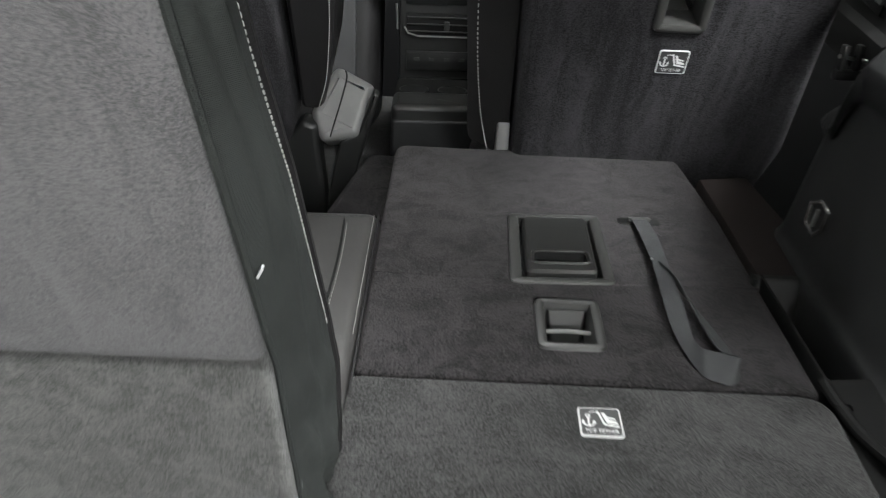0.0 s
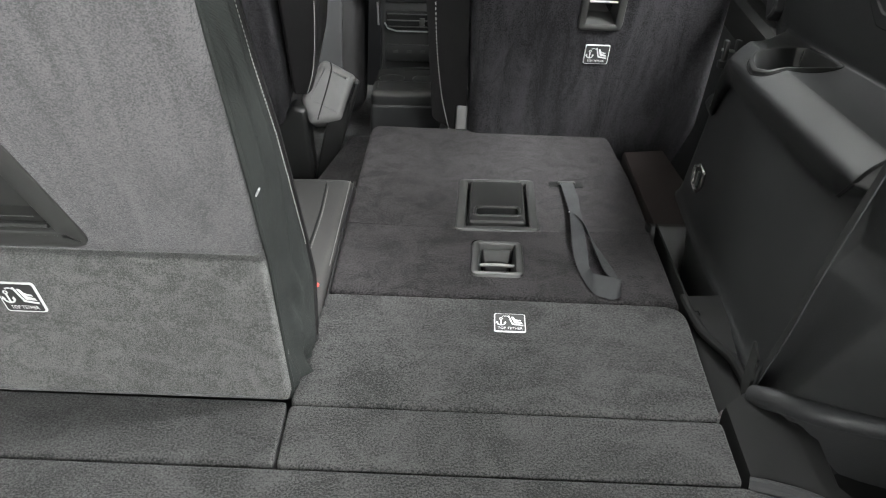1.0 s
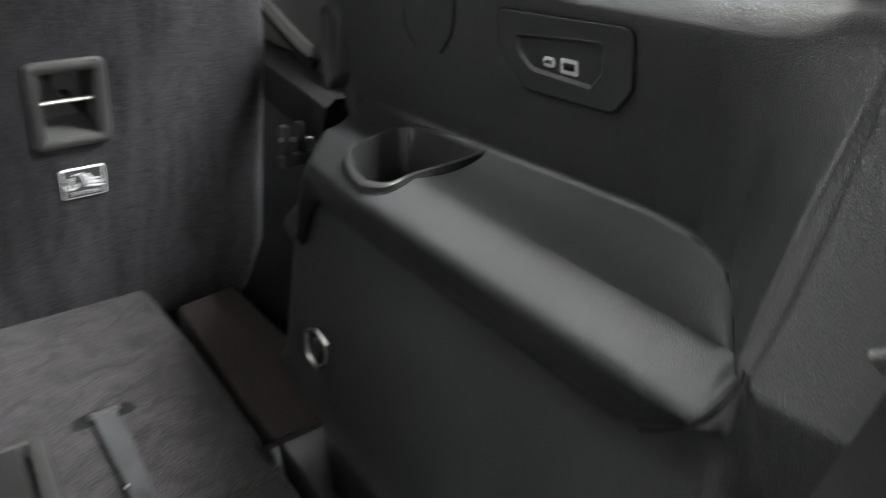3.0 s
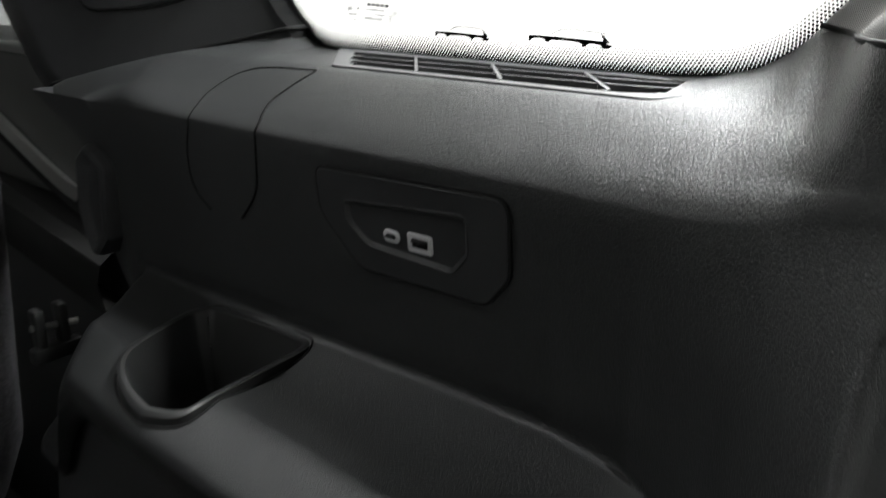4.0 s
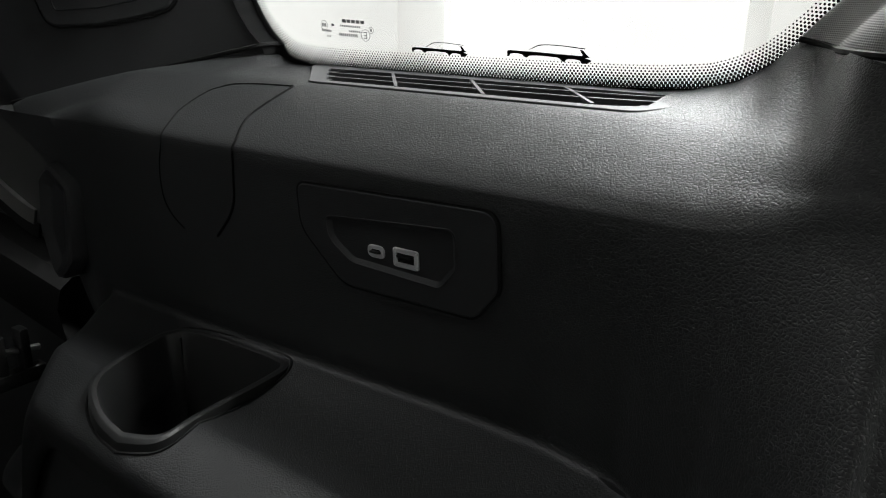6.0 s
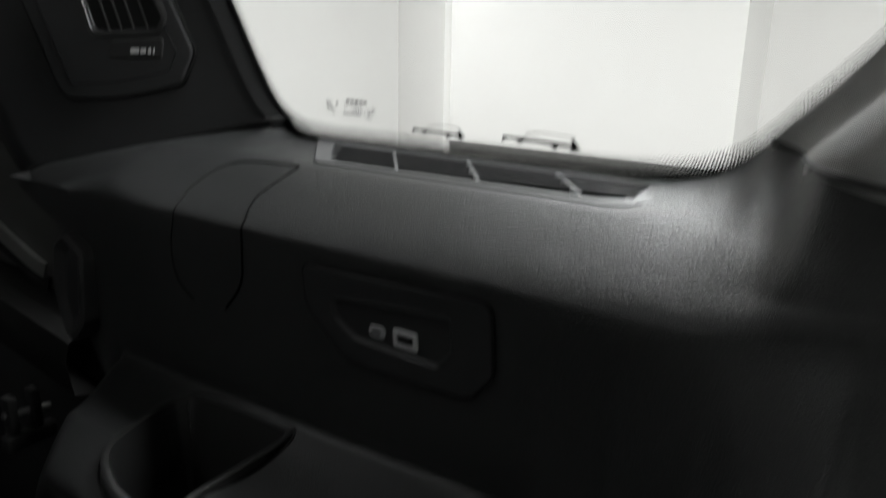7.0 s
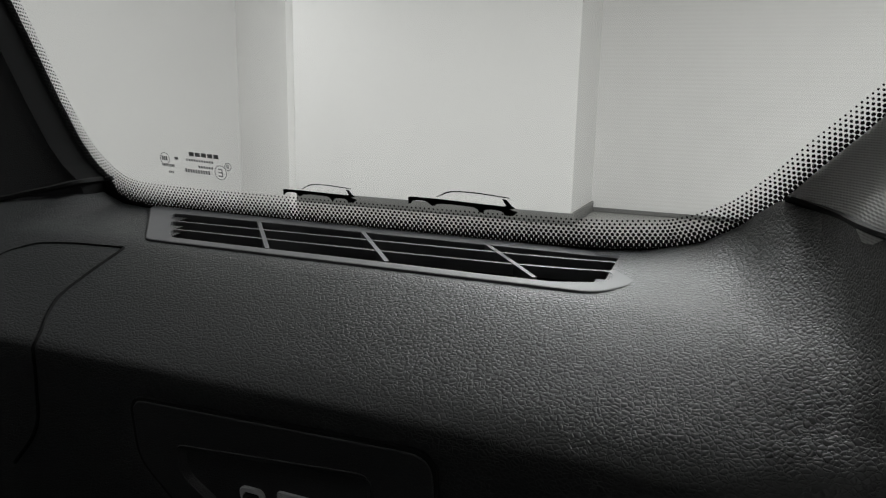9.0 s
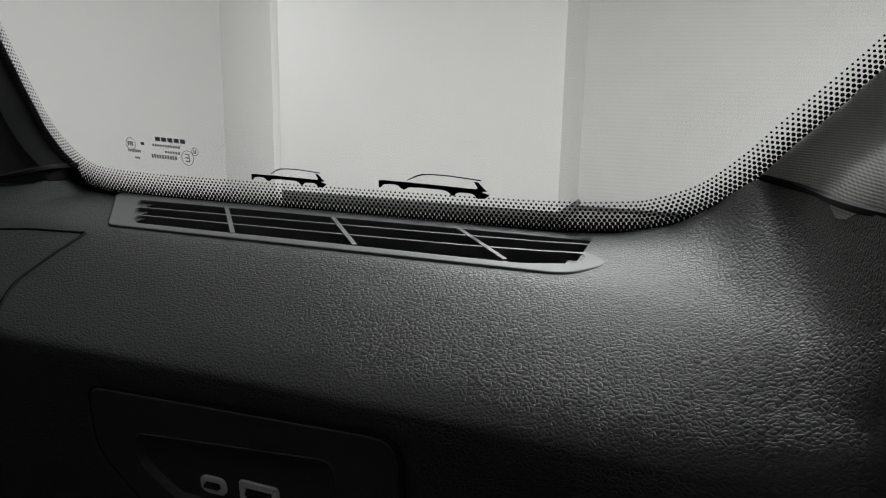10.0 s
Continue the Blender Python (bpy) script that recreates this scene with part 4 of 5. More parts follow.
def trim_profile(y):
    """The trim's inner surface at y: points (x, z) from the floor up to the window."""
    xb, = lerp_table(BASE, y)
    xc, = lerp_table(CREASE, y)
    xn, = lerp_table(NOSE, y)
    xm, = lerp_table(MIDWALL, y)
    near = [y + d for d in (-0.006, -0.003, 0.0, 0.003, 0.006)] if y < 0.54 else [y]
    xt, zt = (sum(v) / len(near) for v in zip(*(lerp_table(TOP, q) for q in near)))
    led = step01(0.438, 0.450, y)
    zl, = lerp_table(LEDGE_LOW, y)
    zc = 0.2970
    low = xb + (xn + 0.026 - xb) * 0.9
    nose = xn * led + (1 - led) * (low + 0.004)
    pts = []
    for k in range(4):
        pts.append((xb, -0.10 + 0.03 * k))
    pts += [(p.x, p.y) for p in bez((xb, 0.0), (xb + 0.006, 0.004), (xb + 0.010, 0.02), 3)]
    for k in range(1, 12):
        t = k / 11
        pts.append((xb + 0.010 + (low - xb - 0.010) * t, 0.02 + (zl - 0.034) * t))
    pts += [(p.x, p.y) for p in bez((low, zl - 0.012), (low + 0.001 * led, zl - 0.003), (low - 0.005 * led, zl), 4)][1:]
    pts += [(low - 0.005 * led + (nose - low + 0.005 * led) * k / 4, zl + (0.262 - zl) * k / 4) for k in range(1, 5)]
    shelf = max(xc, nose + 0.004)
    r = min(0.037, shelf - nose)
    pts += [(p.x, p.y) for p in bez((nose, 0.262), (nose + 0.0004, 0.2685), (nose + 0.15 * r, 0.2725), 4)][1:]
    pts += [(p.x, p.y) for p in bez((nose + 0.15 * r, 0.2725), (nose + 0.55 * r, 0.2840), (nose + r, 0.2905), 6)][1:]
    pts += [(nose + r + (shelf - nose - r) * k / 24, ledge_height(k / 24)) for k in range(1, 25)]
    low_y = 1 - step01(0.40, 0.54, y)
    xs, zs = xm, 0.436 + 0.020 * low_y
    pts += [(p.x, p.y) for p in bez((shelf, zc), (shelf + 0.003, zc + 0.004), (shelf + (xs - shelf) * 0.06, zc + 0.012), 3)][1:]
    for k in range(1, 14):
        t = k / 13
        pts.append((shelf + (xs - shelf) * (0.06 + 0.94 * t ** 1.15), zc + 0.012 + (zs - zc - 0.012) * t))
    zk = min(zt - 0.002, 0.4722 + 0.012 * low_y)
    x1, z1 = xs + (xt - xs) * 0.17, zk - 0.0185
    x2 = xs + (xt - xs) * 0.5
    pts += [(p.x, p.y) for p in bez((xs, zs), (xs + 0.0012, z1 - (x1 - xs) * 0.5), (x1, z1), 12)][1:]
    pts += [(p.x, p.y) for p in bez((x1, z1), (x1 + (x2 - x1) * 0.5, z1 + (zk - z1) * 0.66), (x2, zk), 6)][1:]
    pts += [(p.x, p.y) for p in bez((x2, zk), (x2 + (xt - x2) * 0.6, zk + (zt - zk) * 0.4 + 0.001), (xt, zt), 6)][1:]
    if led < 1:
        plain = lambda z: low + (xs - low) * max(0.0, min(1.0, (z - 0.285) / (zs - 0.285))) ** 0.9
        pts = [(plain(z) + (x - plain(z)) * led, z) if 0.20 < z < zs else (x, z) for x, z in pts]
    return pts


CUP_POINTS = [(0.5195, 0.812), (0.5265, 0.786), (0.541, 0.777), (0.575, 0.7755), (0.610, 0.7755), (0.623, 0.779), (0.6265, 0.790), (0.627, 0.83), (0.622, 0.874), (0.612, 0.884), (0.598, 0.886), (0.558, 0.876), (0.536, 0.864), (0.524, 0.84)]
CUP = [Vector((p.x, p.y)) for p in smooth_path([(a, b, 0) for a, b in CUP_POINTS + CUP_POINTS[:1]], 5)][:-1]
VENT = rounded([(0.697, 0.580), (0.742, 0.574), (0.742, 0.842), (0.695, 0.806)], [0.014, 0.008, 0.006, 0.008])
USB = rounded([(0.7575, 0.4235), (0.6195, 0.4275), (0.6190, 0.384), (0.634, 0.3645), (0.727, 0.3640), (0.7575, 0.395)], [0.007, 0.010, 0.012, 0.012, 0.02, 0.02])

ys = [1.12 - 0.006 * i for i in range(36)]
while ys[-1] > 0.76:
    ys.append(ys[-1] - 0.003)
while ys[-1] > 0.30:
    ys.append(ys[-1] - (0.0022 if 0.432 < ys[-1] < 0.460 else 0.004))
while ys[-1] > -0.04:
    ys.append(ys[-1] - 0.012)
grid = []
for y in ys:
    row = []
    for x, z in trim_profile(y):
        fade = 1 - step01(0.34, 0.45, z)
        far = max(0.0, seam_y_at(max(z, 0)) - y)
        bend = 0.36 - y
        bend = 0.5 * (bend + math.sqrt(bend * bend + 0.006)) - 0.012
        x2 = x + min(0.16, max(0.0, bend) * 0.15) * fade
        wrap = max(0.0, far - 0.030)
        x2 += min(0.15, 2.2 * wrap * wrap / (wrap + 0.012)) * (1 - step01(0.24, 0.34, z))
        front = step01(0.97, 1.12, y)
        x2 += 0.055 * front * front * (1 - step01(0.27, 0.34, z))
        past = max(0.0, y - 0.928 - (x - 0.55) * 0.70)
        z2 = z - min(0.09, 42 * past * past) * step01(0.19, 0.25, z) * (1 - step01(0.300, 0.335, z))
        end, = lerp_table(FRONT_END, z)
        y2 = y if y < 0.98 else 0.98 + (y - 0.98) * (end - 0.98) / 0.14
        row.append(Vector((x2, y2, z2)))
    grid.append(row)
grid.insert(0, [q + Vector((0.012, 0.004, 0)) for q in grid[0]])
grid.insert(0, [q + Vector((0.06, -0.004, 0)) for q in grid[0]])
trim_bm = loft(grid)
gone = []
for f in trim_bm.faces:
    c = f.calc_center_median()
    if inside(CUP, c.x, c.y) and 0.25 < c.z < 0.31:
        gone.append(f)
    elif inside(inset(VENT, 0.004), c.x, c.y) and c.z > 0.455:
        gone.append(f)
    elif inside(inset(USB, 0.004), c.y, c.z) and 0.58 < c.x < 0.65:
        gone.append(f)
bmesh.ops.delete(trim_bm, geom=gone, context="FACES")
trim = thing("quarter_trim", "black grained plastic side trim with a ledge below the window", "side trim")
part("panel", trim_bm, TRIM, trim, "", 70)


def ledge_z(x, y):
    nose, wall = lerp_table(NOSE, y)[0], lerp_table(CREASE, y)[0]
    edge = nose + 0.037
    if x < edge:
        t = max(0.0, x - nose) / 0.037
        return 0.2690 + 0.0285 * t - 0.0070 * t * t if t > 0.1 else 0.264 + 0.08 * t
    return ledge_height(max(0.0, min(1.0, (x - edge) / (wall - edge))))


def cup_place(x, y, h):
    return Vector((x, y, 0.2930 + 0.03 * (x - 0.59) - 12.0 * max(0.0, 0.552 - x) ** 2 + h))


part("cup_holder", dish(inset(CUP, -0.0033), 0.0075, 0.0020, 0.075, cup_place, 0.012, 0.0032, True, 0.014), PLASTIC, trim, "oblong moulded cup holder")
cup_line = inset(CUP, -0.0038)
part("cup_gap", tube([Vector((p.x, p.y, ledge_z(p.x, p.y) + 0.0002)) for p in cup_line + cup_line[:1]], 0.0008, 6), BLACK, trim)

gap = [(0.5125, 0.575, 0.2165), (0.511, 0.540, 0.2175), (0.509, 0.513, 0.2215), (0.505, 0.490, 0.232), (0.500, 0.468, 0.250), (0.4965, 0.450, 0.268), (0.500, 0.4425, 0.281), (0.512, 0.4425, 0.2905), (0.532, 0.457, 0.2925), (0.552, 0.472, 0.293), (0.575, 0.489, 0.294), (0.593, 0.504, 0.295), (0.611, 0.524, 0.295), (0.622, 0.547, 0.295), (0.6305, 0.57, 0.2935), (0.636, 0.594, 0.290)]
gap = gap[:4] + [(x - 0.0008, y - 0.0012, z + 0.0012) for x, y, z in gap[4:]]
part("end_gap", tube(smooth_path(gap[3:], 6), 0.0022, 6), BLACK, trim)
# seat latch bracket at the trim's front end
bracket = part("latch_bracket", box((0.556, 1.046, 0.214), (0.600, 1.060, 0.228), 0.003), PLASTIC, trim, "black latch bracket")
part("bracket_plate", box((0.562, 1.048, 0.224), (0.570, 1.062, 0.262), 0.002), PLASTIC, bracket)
part("bracket_plate", box((0.582, 1.048, 0.224), (0.590, 1.062, 0.263), 0.002), PLASTIC, bracket)
part("bracket_pin", tube([(0.560, 1.056, 0.246), (0.600, 1.056, 0.240)], 0.003, 8), SATIN, bracket)
# charging sockets
usb_x = lambda y, z, h: Vector((0.6198 - h + (0.424 - z) * 0.095, y, z))
part("panel_gap", rings([(inset(USB, -0.0014), -0.004), (inset(USB, -0.0014), 0.0005), (inset(USB, 0.003), 0.0005), (inset(USB, 0.003), -0.004)], usb_x, False, False), BLACK, trim)
socket = part("socket_panel", slab(USB, -0.012, 0.0010, 0.0009, usb_x, 3), TRIM_FINE, trim, "black socket panel with a sunken field")
FIELD = rounded([(0.7365, 0.4065), (0.6445, 0.414), (0.6445, 0.391), (0.656, 0.3775), (0.719, 0.3800), (0.7355, 0.392)], [0.005, 0.006, 0.008, 0.008, 0.012, 0.012])
cut(socket, [rings([(inset(FIELD, 0.003), -0.0011), (FIELD, 0.0013), (FIELD, 0.012)], usb_x)])
part("field_rim", tube([usb_x(p.x, p.y, 0.0009) for p in FIELD] + [usb_x(FIELD[0].x, FIELD[0].y, 0.0009)], 0.0005), TRIM_FINE, socket)


def port(y0, y1, z0, z1, r, w):
    o = rounded([(y0, z0), (y1, z0), (y1, z1), (y0, z1)], r)
    rim = part("port_rim", rings([(o, -0.004), (o, -0.0004), (inset(o, 0.0004), 0.0), (inset(o, w), 0.0), (inset(o, w + 0.0002), -0.0008)], usb_x, False, False), PORT_GREY, socket, "pale grey socket rim")
    part("port_hole", rings([(inset(o, w), -0.0009), (inset(o, w), -0.0007)], usb_x), BLACK, rim)
    return rim


port(0.6703, 0.6883, 0.3840, 0.3958, 0.0022, 0.0029)
port(0.6945, 0.7068, 0.3862, 0.3940, 0.0038, 0.0024)
part("port_tongue", box((0.6215, 0.6745, 0.3905), (0.6255, 0.6845, 0.3919)), PLASTIC, socket)
part("port_tongue", box((0.6215, 0.6975, 0.3894), (0.6255, 0.7040, 0.3906)), PLASTIC, socket)

# demister grille on the sill
def sill_z(x):
    return 0.4722 + (x - 0.685) * 0.075


def vent_place(x, y, h):
    return Vector((x, y, sill_z(x) + h))


FRAME = rounded([(0.6915, 0.580), (0.706, 0.5690), (0.752, 0.5600), (0.752, 0.8680), (0.6905, 0.8140)], [0.016, 0.014, 0.004, 0.004, 0.010])
vent = part("sill_grille", slab(FRAME, -0.004, 0.0012, 0.0008, vent_place, 2), VENT_GREY, trim, "satin grey window sill air grille")
SLAT_LINES = [(0.57, 0.7415, 0.7366, 0.7228, 0.7085), (0.60, 0.7418, 0.7335, 0.7185, 0.6985), (0.63, 0.7418, 0.7319, 0.7160, 0.6980), (0.69, 0.7414, 0.7298, 0.7138, 0.6980), (0.76, 0.7412, 0.7274, 0.7121, 0.6972), (0.85, 0.7400, 0.7250, 0.7105, 0.6975)]


def slot_outline(row):
    """One of the three long slots: round ends, the front one cut aslant."""
    far, near = [], []
    mid = 0.5 * sum(lerp_table(SLAT_LINES, 0.72)[row:row + 2])
    y0, y1 = 0.5775, 0.8350 + 0.85 * (mid - 0.735)
    for k in range(49):
        y = y0 + (y1 - y0) * (0.5 - 0.5 * math.cos(math.pi * k / 48))
        a, b = lerp_table(SLAT_LINES, y)[row:row + 2]
        a, b = a - (0.0008 if row else 0.0), b + (0.0008 if row < 2 else 0.0)
        e = min(1.0, min(y - y0, y1 - y) / 0.0045)
        h = 0.5 * (a - b) * max(0.03, math.sqrt(max(0.0, 1 - (1 - e) ** 2)))
        c = 0.5 * (a + b)
        lean = 0.85 * step01(y1 - 0.03, y1, y)
        far.append(Vector((c + h, y + lean * h)))
        near.append(Vector((c - h, y - lean * h)))
    return far + near[::-1]


cut(vent, [rings([(o, -0.02), (o, 0.02)], vent_place) for o in (slot_outline(0), slot_outline(1), slot_outline(2))])
WELL = rounded([(0.6945, 0.574), (0.7465, 0.568), (0.7465, 0.856), (0.6945, 0.812)], 0.003)
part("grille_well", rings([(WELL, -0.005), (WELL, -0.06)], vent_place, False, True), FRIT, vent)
for (xa, ya), (xb, yb) in (((0.7408, 0.7795), (0.6972, 0.7428)), ((0.7418, 0.7142), (0.6992, 0.6783)), ((0.7430, 0.6455), (0.7012, 0.6085))):
    a, b = Vector((xa, ya, sill_z(xa) - 0.0012)), Vector((xb, yb, sill_z(xb) - 0.0012))
    d = (b - a).normalized()
    sd = Vector((d.y, -d.x, 0)) * 0.0011
    part("divider", ribbon([a, b], [sd, sd], 0.0052), VENT_GREY, vent)
for yy in (0.7745, 0.7085, 0.6420):
    part("rib", box((0.6965, yy - 0.0018, sill_z(0.70) - 0.010), (0.716, yy + 0.0018, sill_z(0.70) - 0.0055)), GREY_PLASTIC, vent)

# access cover drawn by its shut line on the curved trim
def snapped(points):
    """Lays a rough line of points onto the trim's surface."""
    out = []
    for p in smooth_path(points, 8):
        pr = [Vector((a, b)) for a, b in trim_profile(p.y)[60:]]
        q, best = Vector((p.x, p.z)), None
        for a, b in zip(pr, pr[1:]):
            d = b - a
            t = max(0.0, min(1.0, (q - a).dot(d) / max(d.length_squared, 1e-12)))
            c = a + d * t
            if best is None or (c - q).length < (best - q).length:
                best = c
        out.append(Vector((best.x, p.y, best.y)))
    return out


cover_edge = [(0.6803, 0.8208, 0.4703), (0.6790, 0.8178, 0.4698), (0.6674, 0.8186, 0.4655), (0.6547, 0.8206, 0.4598), (0.6431, 0.8222, 0.4537), (0.631, 0.8185, 0.4490), (0.6235, 0.8145, 0.4426), (0.6212, 0.8152, 0.4288), (0.6223, 0.8171, 0.4144), (0.6229, 0.8192, 0.4015), (0.6236, 0.8257, 0.3893), (0.6254, 0.8409, 0.3728)]
part("shut_line", tube(snapped(cover_edge), 0.0010, 5), FRIT, trim)
cover_top = [(0.6803, 0.8208, 0.4703), (0.6795, 0.8350, 0.4700), (0.6784, 0.8517, 0.4697), (0.675, 0.8704, 0.4689), (0.6698, 0.8789, 0.4664)]
part("shut_line", tube(snapped(cover_top), 0.0008, 5), FRIT, trim)
cover_front = [(0.6698, 0.8789, 0.4664), (0.6627, 0.8852, 0.4635), (0.6423, 0.8895, 0.4537), (0.6285, 0.8868, 0.4466), (0.6211, 0.887, 0.4342), (0.6226, 0.8937, 0.4143), (0.624, 0.8948, 0.3946), (0.6249, 0.889, 0.3815), (0.6256, 0.8761, 0.3718)]
part("shut_line", tube(snapped(cover_front), 0.0006, 5), FRIT, trim)

# cargo hook
HOOK = rounded([(0.924, 0.094), (0.906, 0.109), (0.868, 0.111), (0.854, 0.100), (0.856, 0.066), (0.872, 0.044), (0.900, 0.037), (0.924, 0.050)], 0.010, 4)
hook = part("hook_plate", slab(HOOK, -0.008, 0.0035, 0.0025, on_x(0.5035), 3), PLASTIC, trim, "dark angular hook plate")
HOOK_IN = inset(HOOK, 0.010)
cut(hook, [rings([(inset(HOOK_IN, 0.003), -0.004), (HOOK_IN, 0.006)], on_x(0.5035))])
ring_line = rounded([(0.907, 0.090), (0.882, 0.102), (0.863, 0.096), (0.866, 0.070), (0.884, 0.053), (0.908, 0.060)], 0.004, 3)
part("hook_loop", tube([on_x(0.5035)(p.x, p.y, 0.0035) for p in ring_line + ring_line[:1]], 0.0030, 8), CHROME, hook, "chrome folding cargo loop")
part("hook_pivot", tube([on_x(0.5035)(0.897, 0.060, 0.001), on_x(0.5035)(0.891, 0.086, 0.001)], 0.0026, 8), SATIN, hook)

# side tray with an open bin
tray = thing("side_tray", "black moulded tray with an open bin beside the seat", "side tray")
def tray_edge(y):
    return 0.400 + (y - 0.40) * 0.055 + 0.010
rows = []
for y in np.linspace(0.868, 1.20, 14):
    rows.append([Vector((tray_edge(y), y, -0.10)), Vector((tray_edge(y), y, -0.012)), Vector((tray_edge(y) + 0.004, y, -0.006)), Vector((0.535, y, 0.0))])
part("front_ledge", loft(rows), TRAY_BROWN, tray, "brownish black moulded ledge")
rows = []
for y in np.linspace(0.868, 0.640, 12):
    rows.append([Vector((tray_edge(y), y, -0.10)), Vector((tray_edge(y), y, -0.004)), Vector((tray_edge(y) + 0.002, y, 0.0)), Vector((tray_edge(y) + 0.005, y, 0.0)), Vector((tray_edge(y) + 0.007, y, -0.004)), Vector((tray_edge(y) + 0.010, y, -0.13))])
part("bin_rim", loft(rows), TRAY, tray)
part("bin_floor", box((0.41, 0.63, -0.14), (0.53, 0.87, -0.128)), TRAY, tray)
part("bin_end", loft([[Vector((x, 0.874, -0.004)), Vector((x, 0.868, 0.0)), Vector((x, 0.861, -0.001)), Vector((x, 0.856, -0.006)), Vector((x, 0.835, -0.07)), Vector((x, 0.815, -0.13))] for x in (0.424, 0.46, 0.50, 0.535)]), PLASTIC, tray)
tray_lip = smooth_path([(0.421, 0.640, 0.001), (0.420, 0.603, 0.001), (0.423, 0.560, 0.000), (0.434, 0.528, -0.001), (0.445, 0.504, -0.003), (0.450, 0.470, -0.010), (0.450, 0.445, -0.02)], 6)
part("tray_lip", tube(tray_lip, 0.0065, 10), TRAY, tray)
part("lip_joint", tube([(0.414, 0.598, 0.005), (0.4275, 0.597, 0.007), (0.431, 0.597, 0.001)], 0.0012, 5), BLACK, tray)
rows = []
for y in np.linspace(0.645, 0.44, 14):
    dip = 0.030 * step01(0.60, 0.47, y)
    rows.append([Vector((tray_edge(y) - 0.002, y, -0.11)), Vector((tray_edge(y) - 0.002, y, -0.006 - dip)), Vector((tray_edge(y) + 0.004, y, 0.0 - dip)), Vector((0.49, y, 0.004 - dip * 0.3))])
part("rear_ledge", loft(rows), TRAY, tray)
part("rim_latch", box((0.416, 0.838, -0.004), (0.424, 0.856, 0.010), 0.003), TRAY, tray)
# lower side moulding behind the wheel arch
SIDE_EDGE = [(0, 0.404, 0.414), (1, 0.398, 0.345), (2, 0.394, 0.303), (3, 0.415, 0.296), (4, 0.441, 0.280), (5, 0.485, 0.225), (6, 0.517, 0.150), (7, 0.538, -0.05)]
SIDE_RIDGE = [(0, 0.434, 0.430), (1, 0.449, 0.398), (2, 0.457, 0.368), (3, 0.459, 0.345), (4, 0.456, 0.274), (5, 0.500, 0.215), (6, 0.530, 0.140), (7, 0.552, -0.05)]
SIDE_POCKET = [(0, 0.446, 0.430), (1, 0.462, 0.398), (2, 0.476, 0.375), (3, 0.489, 0.355), (4, 0.480, 0.290), (5, 0.520, 0.215), (6, 0.550, 0.140), (7, 0.572, -0.05)]
rows = []
for s in np.linspace(0, 7, 43):
    (ax, ay), (bx, by), (cx, cy) = lerp_table(SIDE_EDGE, s), lerp_table(SIDE_RIDGE, s), lerp_table(SIDE_POCKET, s)
    deep = 0.055 * step01(1.6, 3.2, s)
    rows.append([Vector((ax, ay, -0.06)), Vector((ax, ay, -0.010)), Vector((ax + 0.003, ay + 0.001, -0.003)), Vector((ax * 0.6 + bx * 0.4, ay * 0.6 + by * 0.4, 0.002)),
                 Vector((bx, by, 0.008)), Vector((bx + 0.005, by + 0.002, 0.0085)), Vector((cx - 0.003, cy, 0.004)), Vector((cx, cy, 0.0)), Vector((cx + 0.010, cy + 0.004, -deep)), Vector((0.66, cy + 0.02, 0.004 - deep))])
solo("side_moulding", loft(rows), TRAY, "black plastic moulding with a pocket beside the load floor", "side trim")
scuff = smooth_path([(0.391, 0.296, -0.002), (0.415, 0.286, 0.001), (0.450, 0.268, 0.002), (0.490, 0.225, 0.002), (0.520, 0.150, 0.002), (0.535, 0.05, 0.002), (0.54, -0.08, 0.0)], 6)
solo("scuff_edge", tube(scuff, 0.008, 10), TRIM_FINE, "rounded black plastic edge along the load floor", "side trim")
lip = smooth_path([(0.440, 0.424, 0.006), (0.450, 0.404, 0.018), (0.464, 0.388, 0.024), (0.487, 0.370, 0.027), (0.515, 0.359, 0.028), (0.552, 0.346, 0.030), (0.60, 0.326, 0.032), (0.67, 0.30, 0.034)], 6)
solo("pocket_lip", tube(lip, 0.013, 14), TRIM_FINE, "rounded lip above a side pocket in the trim", "side trim")
shelf_rows = []
for y in np.linspace(0.335, -0.02, 24):
    grow = 1 - step01(0.27, 0.345, y)
    x0 = 0.530 + (0.335 - y) * 0.25 - 0.035 * grow
    shelf_rows.append([Vector((0.70, y, 0.372)), Vector((x0 + 0.05, y, 0.360))] + [Vector((p.x, y, p.y)) for p in bez((x0 + 0.05, 0.360), (x0 - 0.005, 0.352), (x0, 0.318), 8)] + [Vector((x0 + 0.02, y, 0.295)), Vector((x0 + 0.10, y, 0.26))])
solo("rear_shelf", loft(shelf_rows), TRAY, "black moulded shelf bulge in the rear side trim", "side trim")

# ---- window ----
EDGE = [(0.54, 0.84), (0.485, 0.815), (0.4671, 0.7639), (0.4489, 0.7034), (0.4391, 0.6576), (0.4325, 0.6295), (0.4328, 0.6141), (0.4368, 0.598), (0.4444, 0.5846), (0.4562, 0.5679), (0.4689, 0.5523), (0.4823, 0.5381), (0.4957, 0.5244), (0.5104, 0.5085), (0.5287, 0.4935), (0.552, 0.4838), (0.57, 0.4810), (0.6, 0.479), (0.66, 0.478), (0.74, 0.4775), (0.8, 0.4772), (0.84, 0.4774), (0.87, 0.4785), (0.887, 0.4815), (0.9015, 0.4895), (0.915, 0.502), (0.9245, 0.515), (0.936, 0.538), (0.951, 0.571), (0.968, 0.607), (1.005, 0.675), (1.052, 0.75), (1.068, 0.8), (1.03, 0.84)]


def glass_at(y, z, h=0.0):
    return Vector((GLASS_X - 0.10 * (z - 0.48) - h, y, z))


